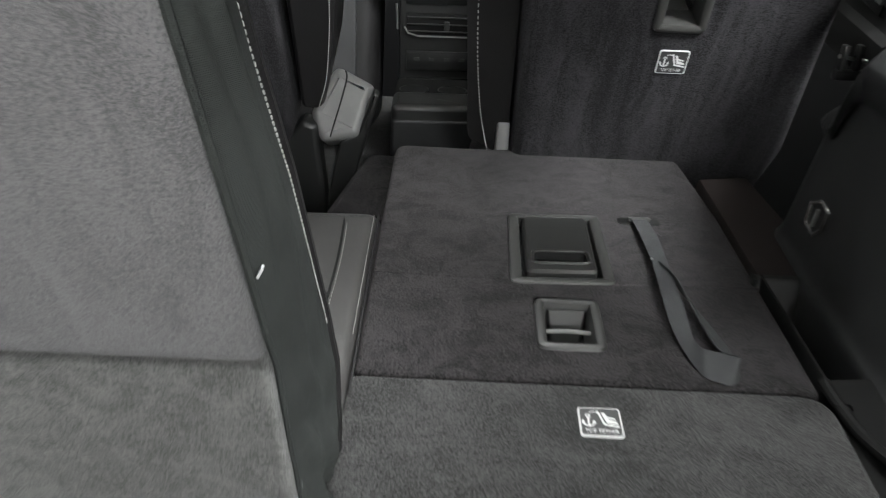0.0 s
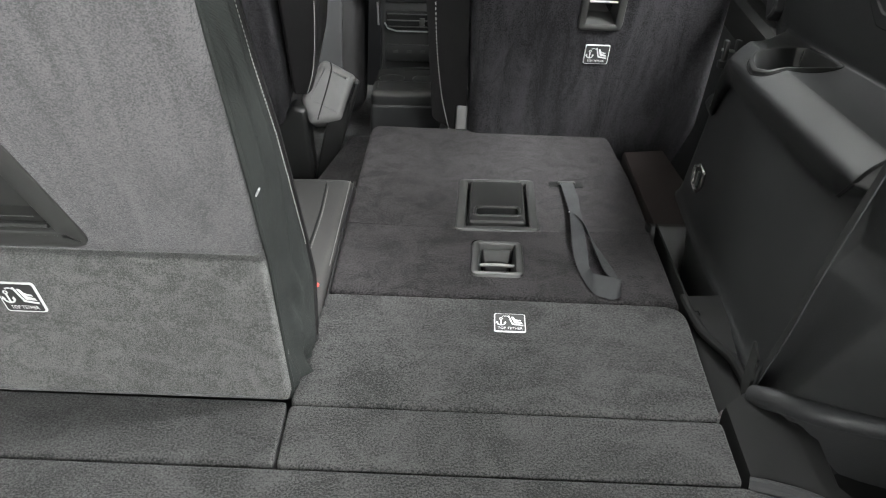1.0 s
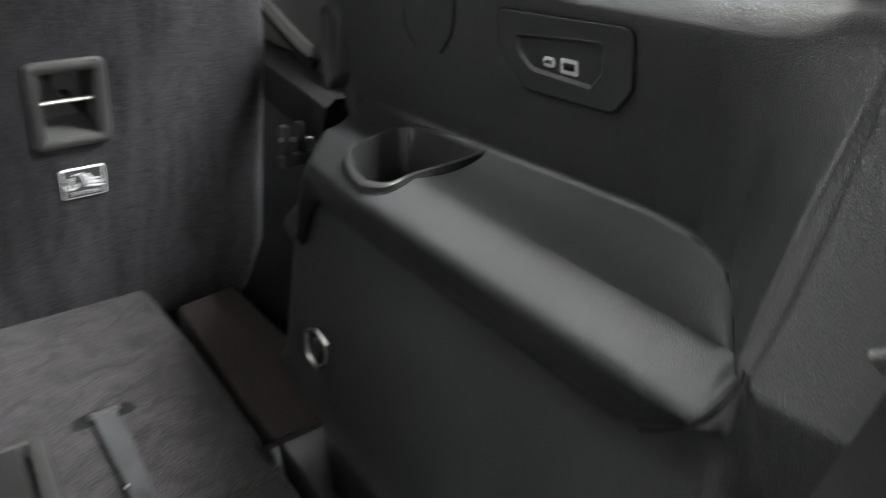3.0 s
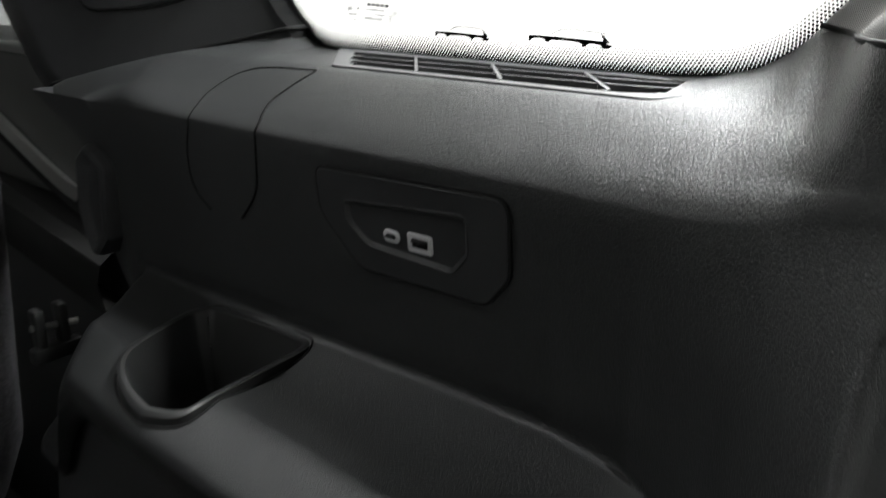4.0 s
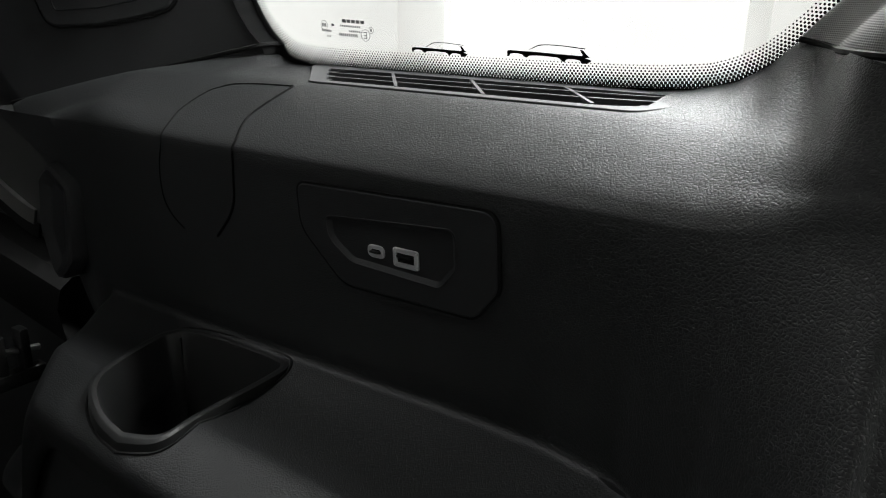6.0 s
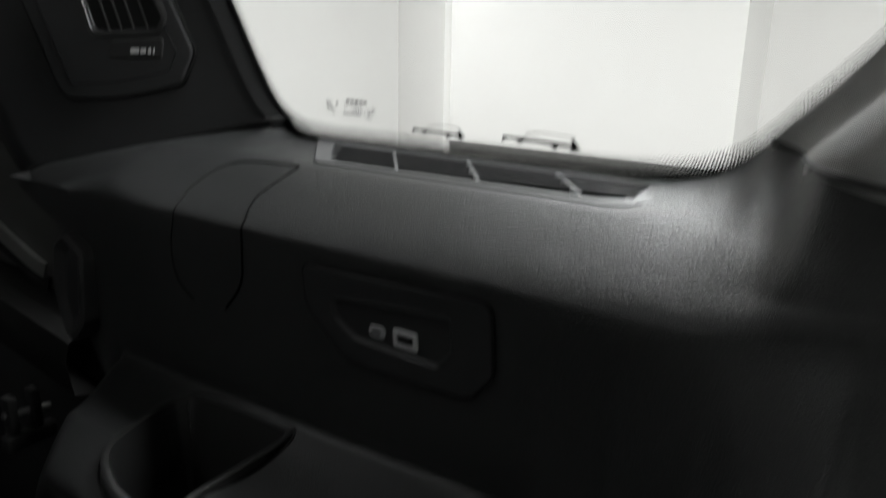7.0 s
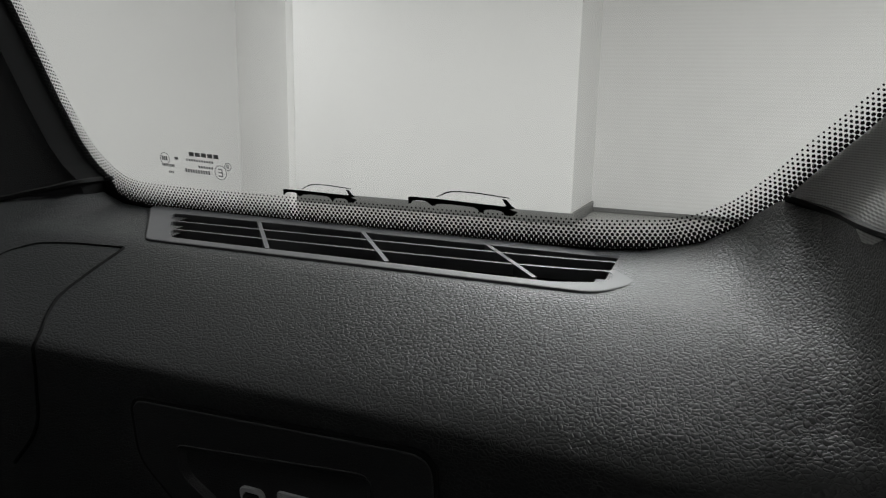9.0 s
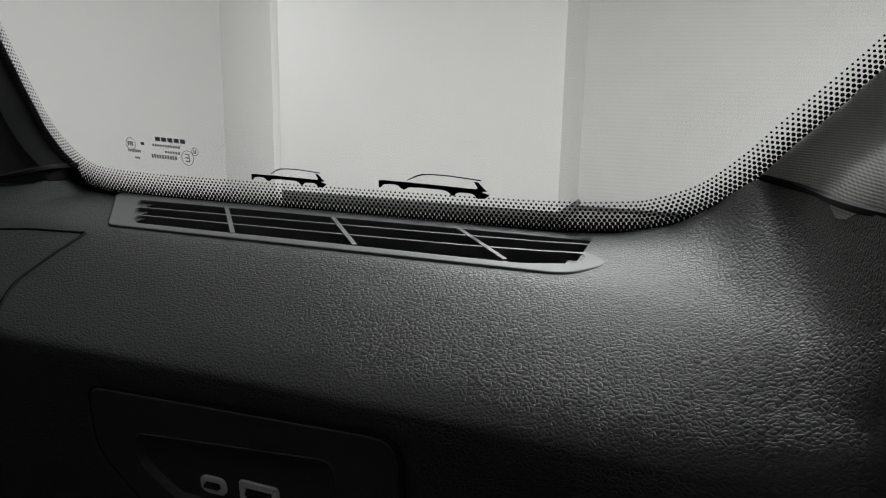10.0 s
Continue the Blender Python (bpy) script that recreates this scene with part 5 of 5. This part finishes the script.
EDGE_LINE = [Vector((p.x, p.y)) for p in smooth_path([(a, b, 0) for a, b in EDGE] + [(EDGE[0][0], EDGE[0][1], 0)], 6)][:-1]
window = thing("window_1", "fixed rear quarter window with a dotted black border", "window", "structure")
pane = part("pane", rings([(inset(EDGE_LINE, -0.012), 0.0), (inset(EDGE_LINE, -0.012), -0.004)], glass_at), GLASS, window)
pane.visible_shadow = False
part("border", rings([(inset(EDGE_LINE, -0.020), 0.0006), (inset(EDGE_LINE, -0.001), 0.0006), (inset(EDGE_LINE, 0.0005), 0.0004), (inset(EDGE_LINE, -0.020), 0.0004)], glass_at, False, False), FRIT, window, "solid black enamel edge")


def border_dots():
    """Black enamel dots that shrink away from the window's edge."""
    verts, faces = [], []
    pitch = 0.0025
    pts = EDGE_LINE + [EDGE_LINE[0]]
    cum = [0.0]
    for a, b in zip(pts, pts[1:]):
        cum.append(cum[-1] + (b - a).length)
    area = sum(EDGE_LINE[i - 1].x * EDGE_LINE[i].y - EDGE_LINE[i].x * EDGE_LINE[i - 1].y for i in range(len(EDGE_LINE)))
    sgn = 1 if area > 0 else -1
    n = int(cum[-1] / pitch)
    xs, zs = [p.x for p in pts], [p.y for p in pts]
    for row in range(9):
        d = 0.0006 + row * 0.00165
        r = 0.00128 - row * 0.000095
        for i in range(n):
            s = (i + 0.5 * (row % 2)) * pitch
            y, z = float(np.interp(s, cum, xs)), float(np.interp(s, cum, zs))
            e = 0.004
            t = Vector((float(np.interp((s + e) % cum[-1], cum, xs)) - float(np.interp((s - e) % cum[-1], cum, xs)), float(np.interp((s + e) % cum[-1], cum, zs)) - float(np.interp((s - e) % cum[-1], cum, zs)))).normalized()
            y, z = y - t.y * d * sgn, z + t.x * d * sgn
            k = len(verts)
            for j in range(7):
                a = 2 * math.pi * j / 7
                verts.append(glass_at(y + r * math.cos(a), z + r * math.sin(a), 0.0008))
            faces.append(list(range(k, k + 7)))
    me = bpy.data.meshes.new("border_dots")
    me.from_pydata(verts, [], faces)
    me.materials.append(FRIT)
    ob = new("border_dots", me)
    ob.parent = window
    tagged(ob, kind="stuff")


border_dots()


def decal(y0, z0, length, height, tilt):
    """A printed side view of a car: lower body with wheel arches, and the roof's line. Nose at the far (+y) end."""
    bm = bmesh.new()
    def flat(pts):
        bm.faces.new([bm.verts.new(glass_at(y0 - p[0] * length, z0 + p[1] * height + tilt * p[0], 0.0009)) for p in pts])
    def band(upper, lower, n=40):
        xs = np.linspace(max(upper[0][0], lower[0][0]), min(upper[-1][0], lower[-1][0]), n)
        for a, b in zip(xs, xs[1:]):
            flat([(a, lerp_table(lower, a)[0]), (b, lerp_table(lower, b)[0]), (b, lerp_table(upper, b)[0]), (a, lerp_table(upper, a)[0])])
    band([(0.0, 0.46), (0.03, 0.50), (0.30, 0.47), (0.60, 0.40), (0.86, 0.34), (0.90, 0.33)],
         [(0.0, 0.10), (0.035, 0.12), (0.045, 0.27), (0.08, 0.31), (0.15, 0.31), (0.185, 0.26), (0.22, 0.07), (0.25, 0.08), (0.28, 0.21), (0.40, 0.23), (0.60, 0.18), (0.64, 0.12), (0.67, -0.08), (0.70, -0.07), (0.72, 0.10), (0.80, 0.12), (0.86, 0.08), (0.90, -0.10)])
    band([(0.88, 0.34), (0.92, 0.22), (1.0, 0.10)], [(0.88, -0.08), (0.90, -0.14), (0.96, -0.12), (1.0, 0.05)], 10)
    band([(0.27, 0.58), (0.36, 0.86), (0.41, 0.93), (0.50, 0.96), (0.65, 0.94), (0.93, 0.80)], [(0.27, 0.54), (0.37, 0.80), (0.42, 0.87), (0.50, 0.90), (0.65, 0.88), (0.93, 0.74)])
    flat([(0.865, 0.70), (0.905, 0.68), (0.95, 0.40), (0.985, 0.26), (0.93, 0.20), (0.88, 0.30), (0.90, 0.40)])
    part("printed_car", bm, FRIT, window, "small black printed car outline on the glass")


decal(0.7690, 0.4916, 0.0467, 0.0085, 0.0008)
decal(0.6915, 0.4925, 0.0594, 0.0100, 0.0004)
bm = bmesh.new()
def dash(y0, y1, z0, z1):
    slope = 0.04
    bm.faces.new([bm.verts.new(glass_at(y, z - slope * (0.83 - y), 0.0009)) for y, z in ((y0, z0), (y1, z0), (y1, z1), (y0, z1))])


def blocks(y0, y1, z, height, count, fill=0.62):
    """A row of small bars, as long and as high as a word that cannot be read."""
    step = (y1 - y0) / count
    for k in range(count):
        dash(y0 + step * k, y0 + step * (k + fill), z - height / 2, z + height / 2)


blocks(0.8326, 0.8106, 0.5120, 0.0024, 5, 0.80)
blocks(0.8436, 0.8400, 0.5085, 0.0016, 1, 0.7)
blocks(0.8350, 0.8150, 0.5084, 0.0014, 11)
blocks(0.8265, 0.8155, 0.5050, 0.0014, 6)
blocks(0.8365, 0.8180, 0.5020, 0.0022, 10)
blocks(0.8535, 0.8440, 0.5038, 0.0016, 8, 0.7)
blocks(0.8490, 0.8450, 0.4998, 0.0012, 3)
for cy, cz, r in ((0.8110, 0.5022, 0.0043), (0.8510, 0.5085, 0.0036), (0.8054, 0.5060, 0.0024)):
    for k in range(20):
        a, b = 2 * math.pi * k / 20, 2 * math.pi * (k + 1) / 20
        bm.faces.new([bm.verts.new(glass_at(cy + q * math.cos(c), cz + q * math.sin(c), 0.0009)) for q, c in ((r, a), (r, b), (r - 0.00035, b), (r - 0.00035, a))])
for dz in (-0.0020, 0.0, 0.0020):
    dash(0.8126, 0.8098, 0.5030 + dz - 0.0003, 0.5030 + dz + 0.0003)
dash(0.8102, 0.8096, 0.5008, 0.5052)
blocks(0.8532, 0.8488, 0.5078, 0.0026, 3, 0.7)
blocks(0.8064, 0.8044, 0.5070, 0.0024, 2, 0.6)
part("glass_marking", bm, MARK, window, "small black printed glass marking")

# ---- pillars ----
def pillar_rows(edge, section):
    return [[Vector((GLASS_X - 0.10 * (z - 0.48) + dx, y + dy, z + dz)) for dx, dy, dz in section] for y, z in edge]


rear_edge = [(0.5125, 0.5125), (0.5025, 0.5242), (0.494, 0.5332), (0.485, 0.5428), (0.475, 0.5545), (0.4634, 0.5695), (0.4523, 0.584), (0.4461, 0.5922), (0.4395, 0.604), (0.4365, 0.6165), (0.4365, 0.63), (0.443, 0.658), (0.453, 0.7034), (0.471, 0.764), (0.50, 0.86)]
sec = [(0.004, -0.004, -0.003), (-0.0160, 0.0, 0.0)]
sec += [(p.x, p.y, p.z) for p in bez((-0.0160, 0.0, 0.0), (-0.026, -0.018, -0.003), (-0.046, -0.0215, -0.003), 8)][1:]
sec += [(p.x, p.y, p.z) for p in bez((-0.046, -0.0215, -0.003), (-0.108, -0.030, -0.001), (-0.116, -0.075, -0.004), 14)][1:]
sec += [(-0.120, -0.12, -0.010), (-0.130, -0.30, -0.040), (-0.138, -0.50, -0.050)]
rear_pillar = thing("rear_pillar", "grey woven cloth covered rear roof pillar beside the window", "pillar trim", "structure")
rear_rows = pillar_rows(rear_edge, sec)
rear_rows.insert(0, [q + Vector((0.010, 0.004, -0.022)) for q in rear_rows[0]])
part("cover", loft(rear_rows), PILLAR_CLOTH, rear_pillar, "", 70)
part("lower_edge", tube([Vector((GLASS_X - 0.0033 + a, 0.5125 + b, 0.5118 + c)) for a, b, c in sec[1:]], 0.0016), BLACK, rear_pillar)
part("upper_joint", tube([Vector((GLASS_X - 0.0105 + a - 0.0002, 0.4523 + b, 0.585 + c)) for a, b, c in sec[1:]], 0.0010), BLACK, rear_pillar)

front_edge_w = [(0.905, 0.4935), (0.915, 0.502), (0.9245, 0.515), (0.936, 0.538), (0.951, 0.571), (0.968, 0.607), (1.005, 0.675), (1.052, 0.75), (1.10, 0.86)]
sec2 = [(0.004, -0.003, 0), (-0.010, 0.000, 0.0), (-0.016, 0.003, -0.0005)]
sec2 += [(-0.0165 - 0.41 * d, d, -0.25 * d) for d in np.linspace(0.008, 0.22, 36)]
sec2 += [(-0.098, 0.25, -0.064), (-0.08, 0.275, -0.068), (-0.02, 0.30, -0.072), (0.05, 0.30, -0.072)]
front_pillar = thing("centre_pillar", "black plastic roof pillar with an air outlet", "pillar trim", "structure")
AIR = rounded([(1.096, 0.650), (1.048, 0.6575), (1.0025, 0.573), (1.006, 0.5635), (1.0625, 0.5600)], [0.008, 0.010, 0.008, 0.005, 0.008])
rows = pillar_rows(front_edge_w, sec2)
fine_rows = []
for a, b in zip(rows, rows[1:]):
    for k in range(8):
        fine_rows.append([p.lerp(q, k / 8) for p, q in zip(a, b)])
fine_rows.append(rows[-1])
fine_rows.insert(0, [q + Vector((0.010, -0.002, -0.022)) for q in fine_rows[0]])
for row in fine_rows:
    for p in row[3:39]:
        p.x = 1.0268 - 0.38 * p.y + 0.1166 * p.z
part("seal", loft([row[:3] for row in fine_rows]), FRIT, front_pillar, "black rubber edge beside the glass", 70)
cover_bm = loft([row[2:] for row in fine_rows])
bmesh.ops.delete(cover_bm, geom=[f for f in cover_bm.faces if inside(inset(AIR, -0.007), *f.calc_center_median().yz)], context="FACES")
part("cover", cover_bm, TRIM_FINE, front_pillar, "", 70)
part("lower_edge", tube([Vector((GLASS_X + a, 0.905 + b, 0.4925 + c)) for a, b, c in sec2], 0.0018), BLACK, front_pillar)
air_x = lambda y, z, h: Vector((1.0250 - 0.38 * y + 0.1166 * z - h, y, z))
outlet = thing("air_outlet", "black roof pillar air outlet with slats and a chrome tab", "air vent")
AIR_OUT = rounded([(1.130, 0.678), (1.036, 0.680), (1.012, 0.618), (0.9876, 0.5721), (0.9740, 0.545), (0.9840, 0.518), (1.010, 0.5105), (1.0446, 0.5039), (1.092, 0.5005), (1.112, 0.542), (1.140, 0.60)], [0.02, 0.02, 0.05, 0.05, 0.014, 0.014, 0.02, 0.05, 0.02, 0.05, 0.05])
part("panel_gap", rings([(inset(AIR_OUT, -0.0016), -0.01), (inset(AIR_OUT, -0.0016), 0.0010)], air_x), BLACK, outlet)
ap = part("panel", slab(AIR_OUT, -0.03, 0.0025, 0.0022, air_x, 3), TRIM_FINE, outlet)
AIR_STEP = inset(AIR_OUT, 0.0135)
part("step_line", tube([air_x(p.x, p.y, 0.0024) for p in AIR_STEP + AIR_STEP[:1]], 0.0007, 5), BLACK, outlet)
cut(ap, [rings([(inset(AIR, 0.003), -0.022), (inset(AIR, -0.002), 0.02)], air_x)])
part("rim", rings([(inset(AIR, -0.0065), 0.002), (inset(AIR, -0.005), 0.0036), (inset(AIR, -0.002), 0.0036), (inset(AIR, 0.0005), -0.006)], air_x, False, False), PLASTIC, outlet)
part("well", rings([(inset(AIR, -0.001), -0.020), (inset(AIR, -0.001), -0.0205)], air_x), BLACK, outlet)
for (ya, za), (yb, zb) in (((1.0853, 0.6490), (1.0510, 0.5610)), ((1.0745, 0.6510), (1.0400, 0.5620)), ((1.0635, 0.6530), (1.0290, 0.5630)), ((1.0525, 0.6545), (1.0165, 0.5640))):
    part("slat", ribbon([air_x(ya, za, -0.004), air_x(yb, zb, -0.004)], [Vector((0.0055, 0.0012, 0))] * 2, 0.0014), GREY_PLASTIC, outlet)
for k in range(7):
    t = (k + 0.5) / 7
    part("inner_slat", ribbon([air_x(1.0625 + 0.033 * t, 0.5615 + 0.084 * t, -0.014), air_x(1.005 + 0.042 * t, 0.5665 + 0.089 * t, -0.014)], [Vector((0.003, 0, 0.0025))] * 2, 0.0012), PLASTIC, outlet)
part("tab", ribbon([air_x(1.0655, 0.6280, 0.001), air_x(1.0590, 0.6150, 0.0025), air_x(1.0522, 0.6020, 0.001)], [Vector((0.0008, 0.0019, 0))] * 3, 0.0025), CHROME, outlet, "bright chrome tab")
sw = part("switch", slab(rounded([(0.9995, 0.5555), (1.048, 0.5520), (1.048, 0.5375), (1.0005, 0.5385)], 0.004), 0.002, 0.0036, 0.001, air_x, 2), PLASTIC, outlet)
for a, b in ((1.0284, 1.0207), (1.0192, 1.0146), (1.0125, 1.0100), (1.0080, 1.0068)):
    o = rounded([(b, 0.5428), (a, 0.5424), (a, 0.5462), (b, 0.5466)], 0.001, 3)
    part("switch_mark", rings([(o, 0.0034), (o, 0.0040)], air_x), LABEL, sw)

# front end of the trim and the door beyond it
GRIP = rounded([(1.004, 0.384), (1.014, 0.322), (1.040, 0.296), (1.054, 0.343), (1.046, 0.386), (1.029, 0.399)], [0.008, 0.012, 0.014, 0.03, 0.010, 0.010])
grip_x = lambda y, z, h: Vector((0.617 - h, y, z))
part("end_grip", rings([(inset(GRIP, -0.004), -0.05), (inset(GRIP, -0.003), -0.004), (inset(GRIP, -0.001), 0.0005), (inset(GRIP, 0.002), 0.002), (inset(GRIP, 0.005), 0.0015), (inset(GRIP, 0.009), -0.0015), (inset(GRIP, 0.013), -0.0025)], grip_x), TRIM_FINE, trim, "moulded grip recess at the trim's front end")
door = thing("door_1", "closed rear side door, black and grey trim", "door", "structure")
part("panel", box((0.75, 1.16, -0.42), (0.90, 2.3, 0.452), 0.02), TRIM_FINE, door)
part("upper_panel", slab(rounded([(1.18, 0.27), (2.2, 0.27), (2.2, 0.450), (1.18, 0.450)], [0.03, 0.03, 0.012, 0.012]), -0.02, 0.012, 0.010, on_x(0.75), 3), GREY_PLASTIC, door)
part("armrest", loft([[Vector((0.75, y, z0 + 0.02)), Vector((0.715, y, z0 + 0.022)), Vector((0.700, y, z0 + 0.012)), Vector((0.694, y, z0 - 0.01)), Vector((0.70, y, z0 - 0.05)), Vector((0.75, y, z0 - 0.07))] for y, z0 in ((1.20, 0.215), (1.33, 0.235), (1.45, 0.255), (1.7, 0.265), (2.1, 0.27))]), TRAY, door)
strip = smooth_path([(0.738, 1.300, 0.283), (0.735, 1.325, 0.291), (0.733, 1.38, 0.314), (0.732, 1.445, 0.342), (0.732, 1.52, 0.372), (0.732, 1.62, 0.395)], 6)
part("silver_strip", ribbon(strip, [Vector((0.0, -0.004, 0.009))] * len(strip), 0.006), SATIN, door, "bright silver strip")
part("strip_shade", ribbon([q + Vector((0.004, 0.004, -0.018)) for q in strip], [Vector((0.0, -0.004, 0.010))] * len(strip), 0.004), BLACK, door)
# Unseen pane added to dim lamp light reaching the front seat backs.
part("door_glass", box((0.752, 1.17, 0.440), (0.756, 1.95, 0.86)), TINTED, door, "unseen tinted door glass, added to cut light on the front seats")
part("door_frame", box((0.70, 1.95, 0.452), (0.78, 2.3, 0.88)), TRIM_FINE, door)
solo("outer_shell", loft([[Vector((0.80, y, z)) for z in (-0.5, 0.44)] for y in (-0.05, 1.2)]), BLACK, "dark body side behind the trim", "car body", "structure")
solo("wall_rear_corner", box((0.60, -0.10, -0.40), (0.80, -0.03, 0.86), 0.01), TRIM_FINE, "black trim beside the tailgate opening", "trim", "structure")

# ---- seat belt ----
belt = thing("seat_belt", "dark seat belt with a bright metal tongue, hanging before the trim", "seat belt")
across = Vector((0.45, 0.84, 0.30)).normalized() * 0.013
path = smooth_path([(0.50, 0.19, 0.80), (0.484, 0.27, 0.60), (0.473, 0.318, 0.473), (0.4695, 0.325, 0.43), (0.464, 0.331, 0.40), (0.455, 0.352, 0.30), (0.449, 0.378, 0.20), (0.449, 0.408, 0.10), (0.448, 0.435, 0.02), (0.447, 0.440, -0.012)], 6)
part("webbing", ribbon([q + across for q in path], [across] * len(path), 0.0016), BELT, belt)
part("selvedge", tube(path, 0.0009, 5), WEBBING, belt)
LOOP = rounded([(0.352, 0.376), (0.336, 0.424), (0.322, 0.441), (0.307, 0.436), (0.311, 0.408), (0.338, 0.373)], [0.006, 0.012, 0.008, 0.008, 0.010, 0.006])
part("tongue_body", rings([(LOOP, -0.003), (LOOP, 0.002), (inset(LOOP, 0.002), 0.004), (inset(LOOP, 0.006), 0.004), (inset(LOOP, 0.008), 0.0), (inset(LOOP, 0.007), -0.003)], on_x(0.464), False, False), GREY_PLASTIC, belt, "moulded tongue loop round the webbing")
blade = [Vector((0.462, y, z)) for y, z in ((0.344, 0.384), (0.356, 0.374), (0.3685, 0.3635))]
part("tongue", ribbon(blade, [Vector((0.003, -0.0022, -0.0036))] * 3, 0.004), CHROME, belt, "bright metal tongue")
part("stop_band", box((-0.003, -0.006, -0.008), (0.003, 0.006, 0.008), 0.002, 2, pose(0.463, 0.335, 0.372, 10, 0, 0)), WEBBING, belt)
net = smooth_path([(0.452, 0.466, 0.040), (0.446, 0.456, 0.024), (0.441, 0.448, 0.006), (0.438, 0.440, -0.012)], 6)
part("anchor_end", ribbon(net, [Vector((0.002, 0.013, 0.004))] * len(net), 0.004), BELT, belt, "coarse woven belt end")
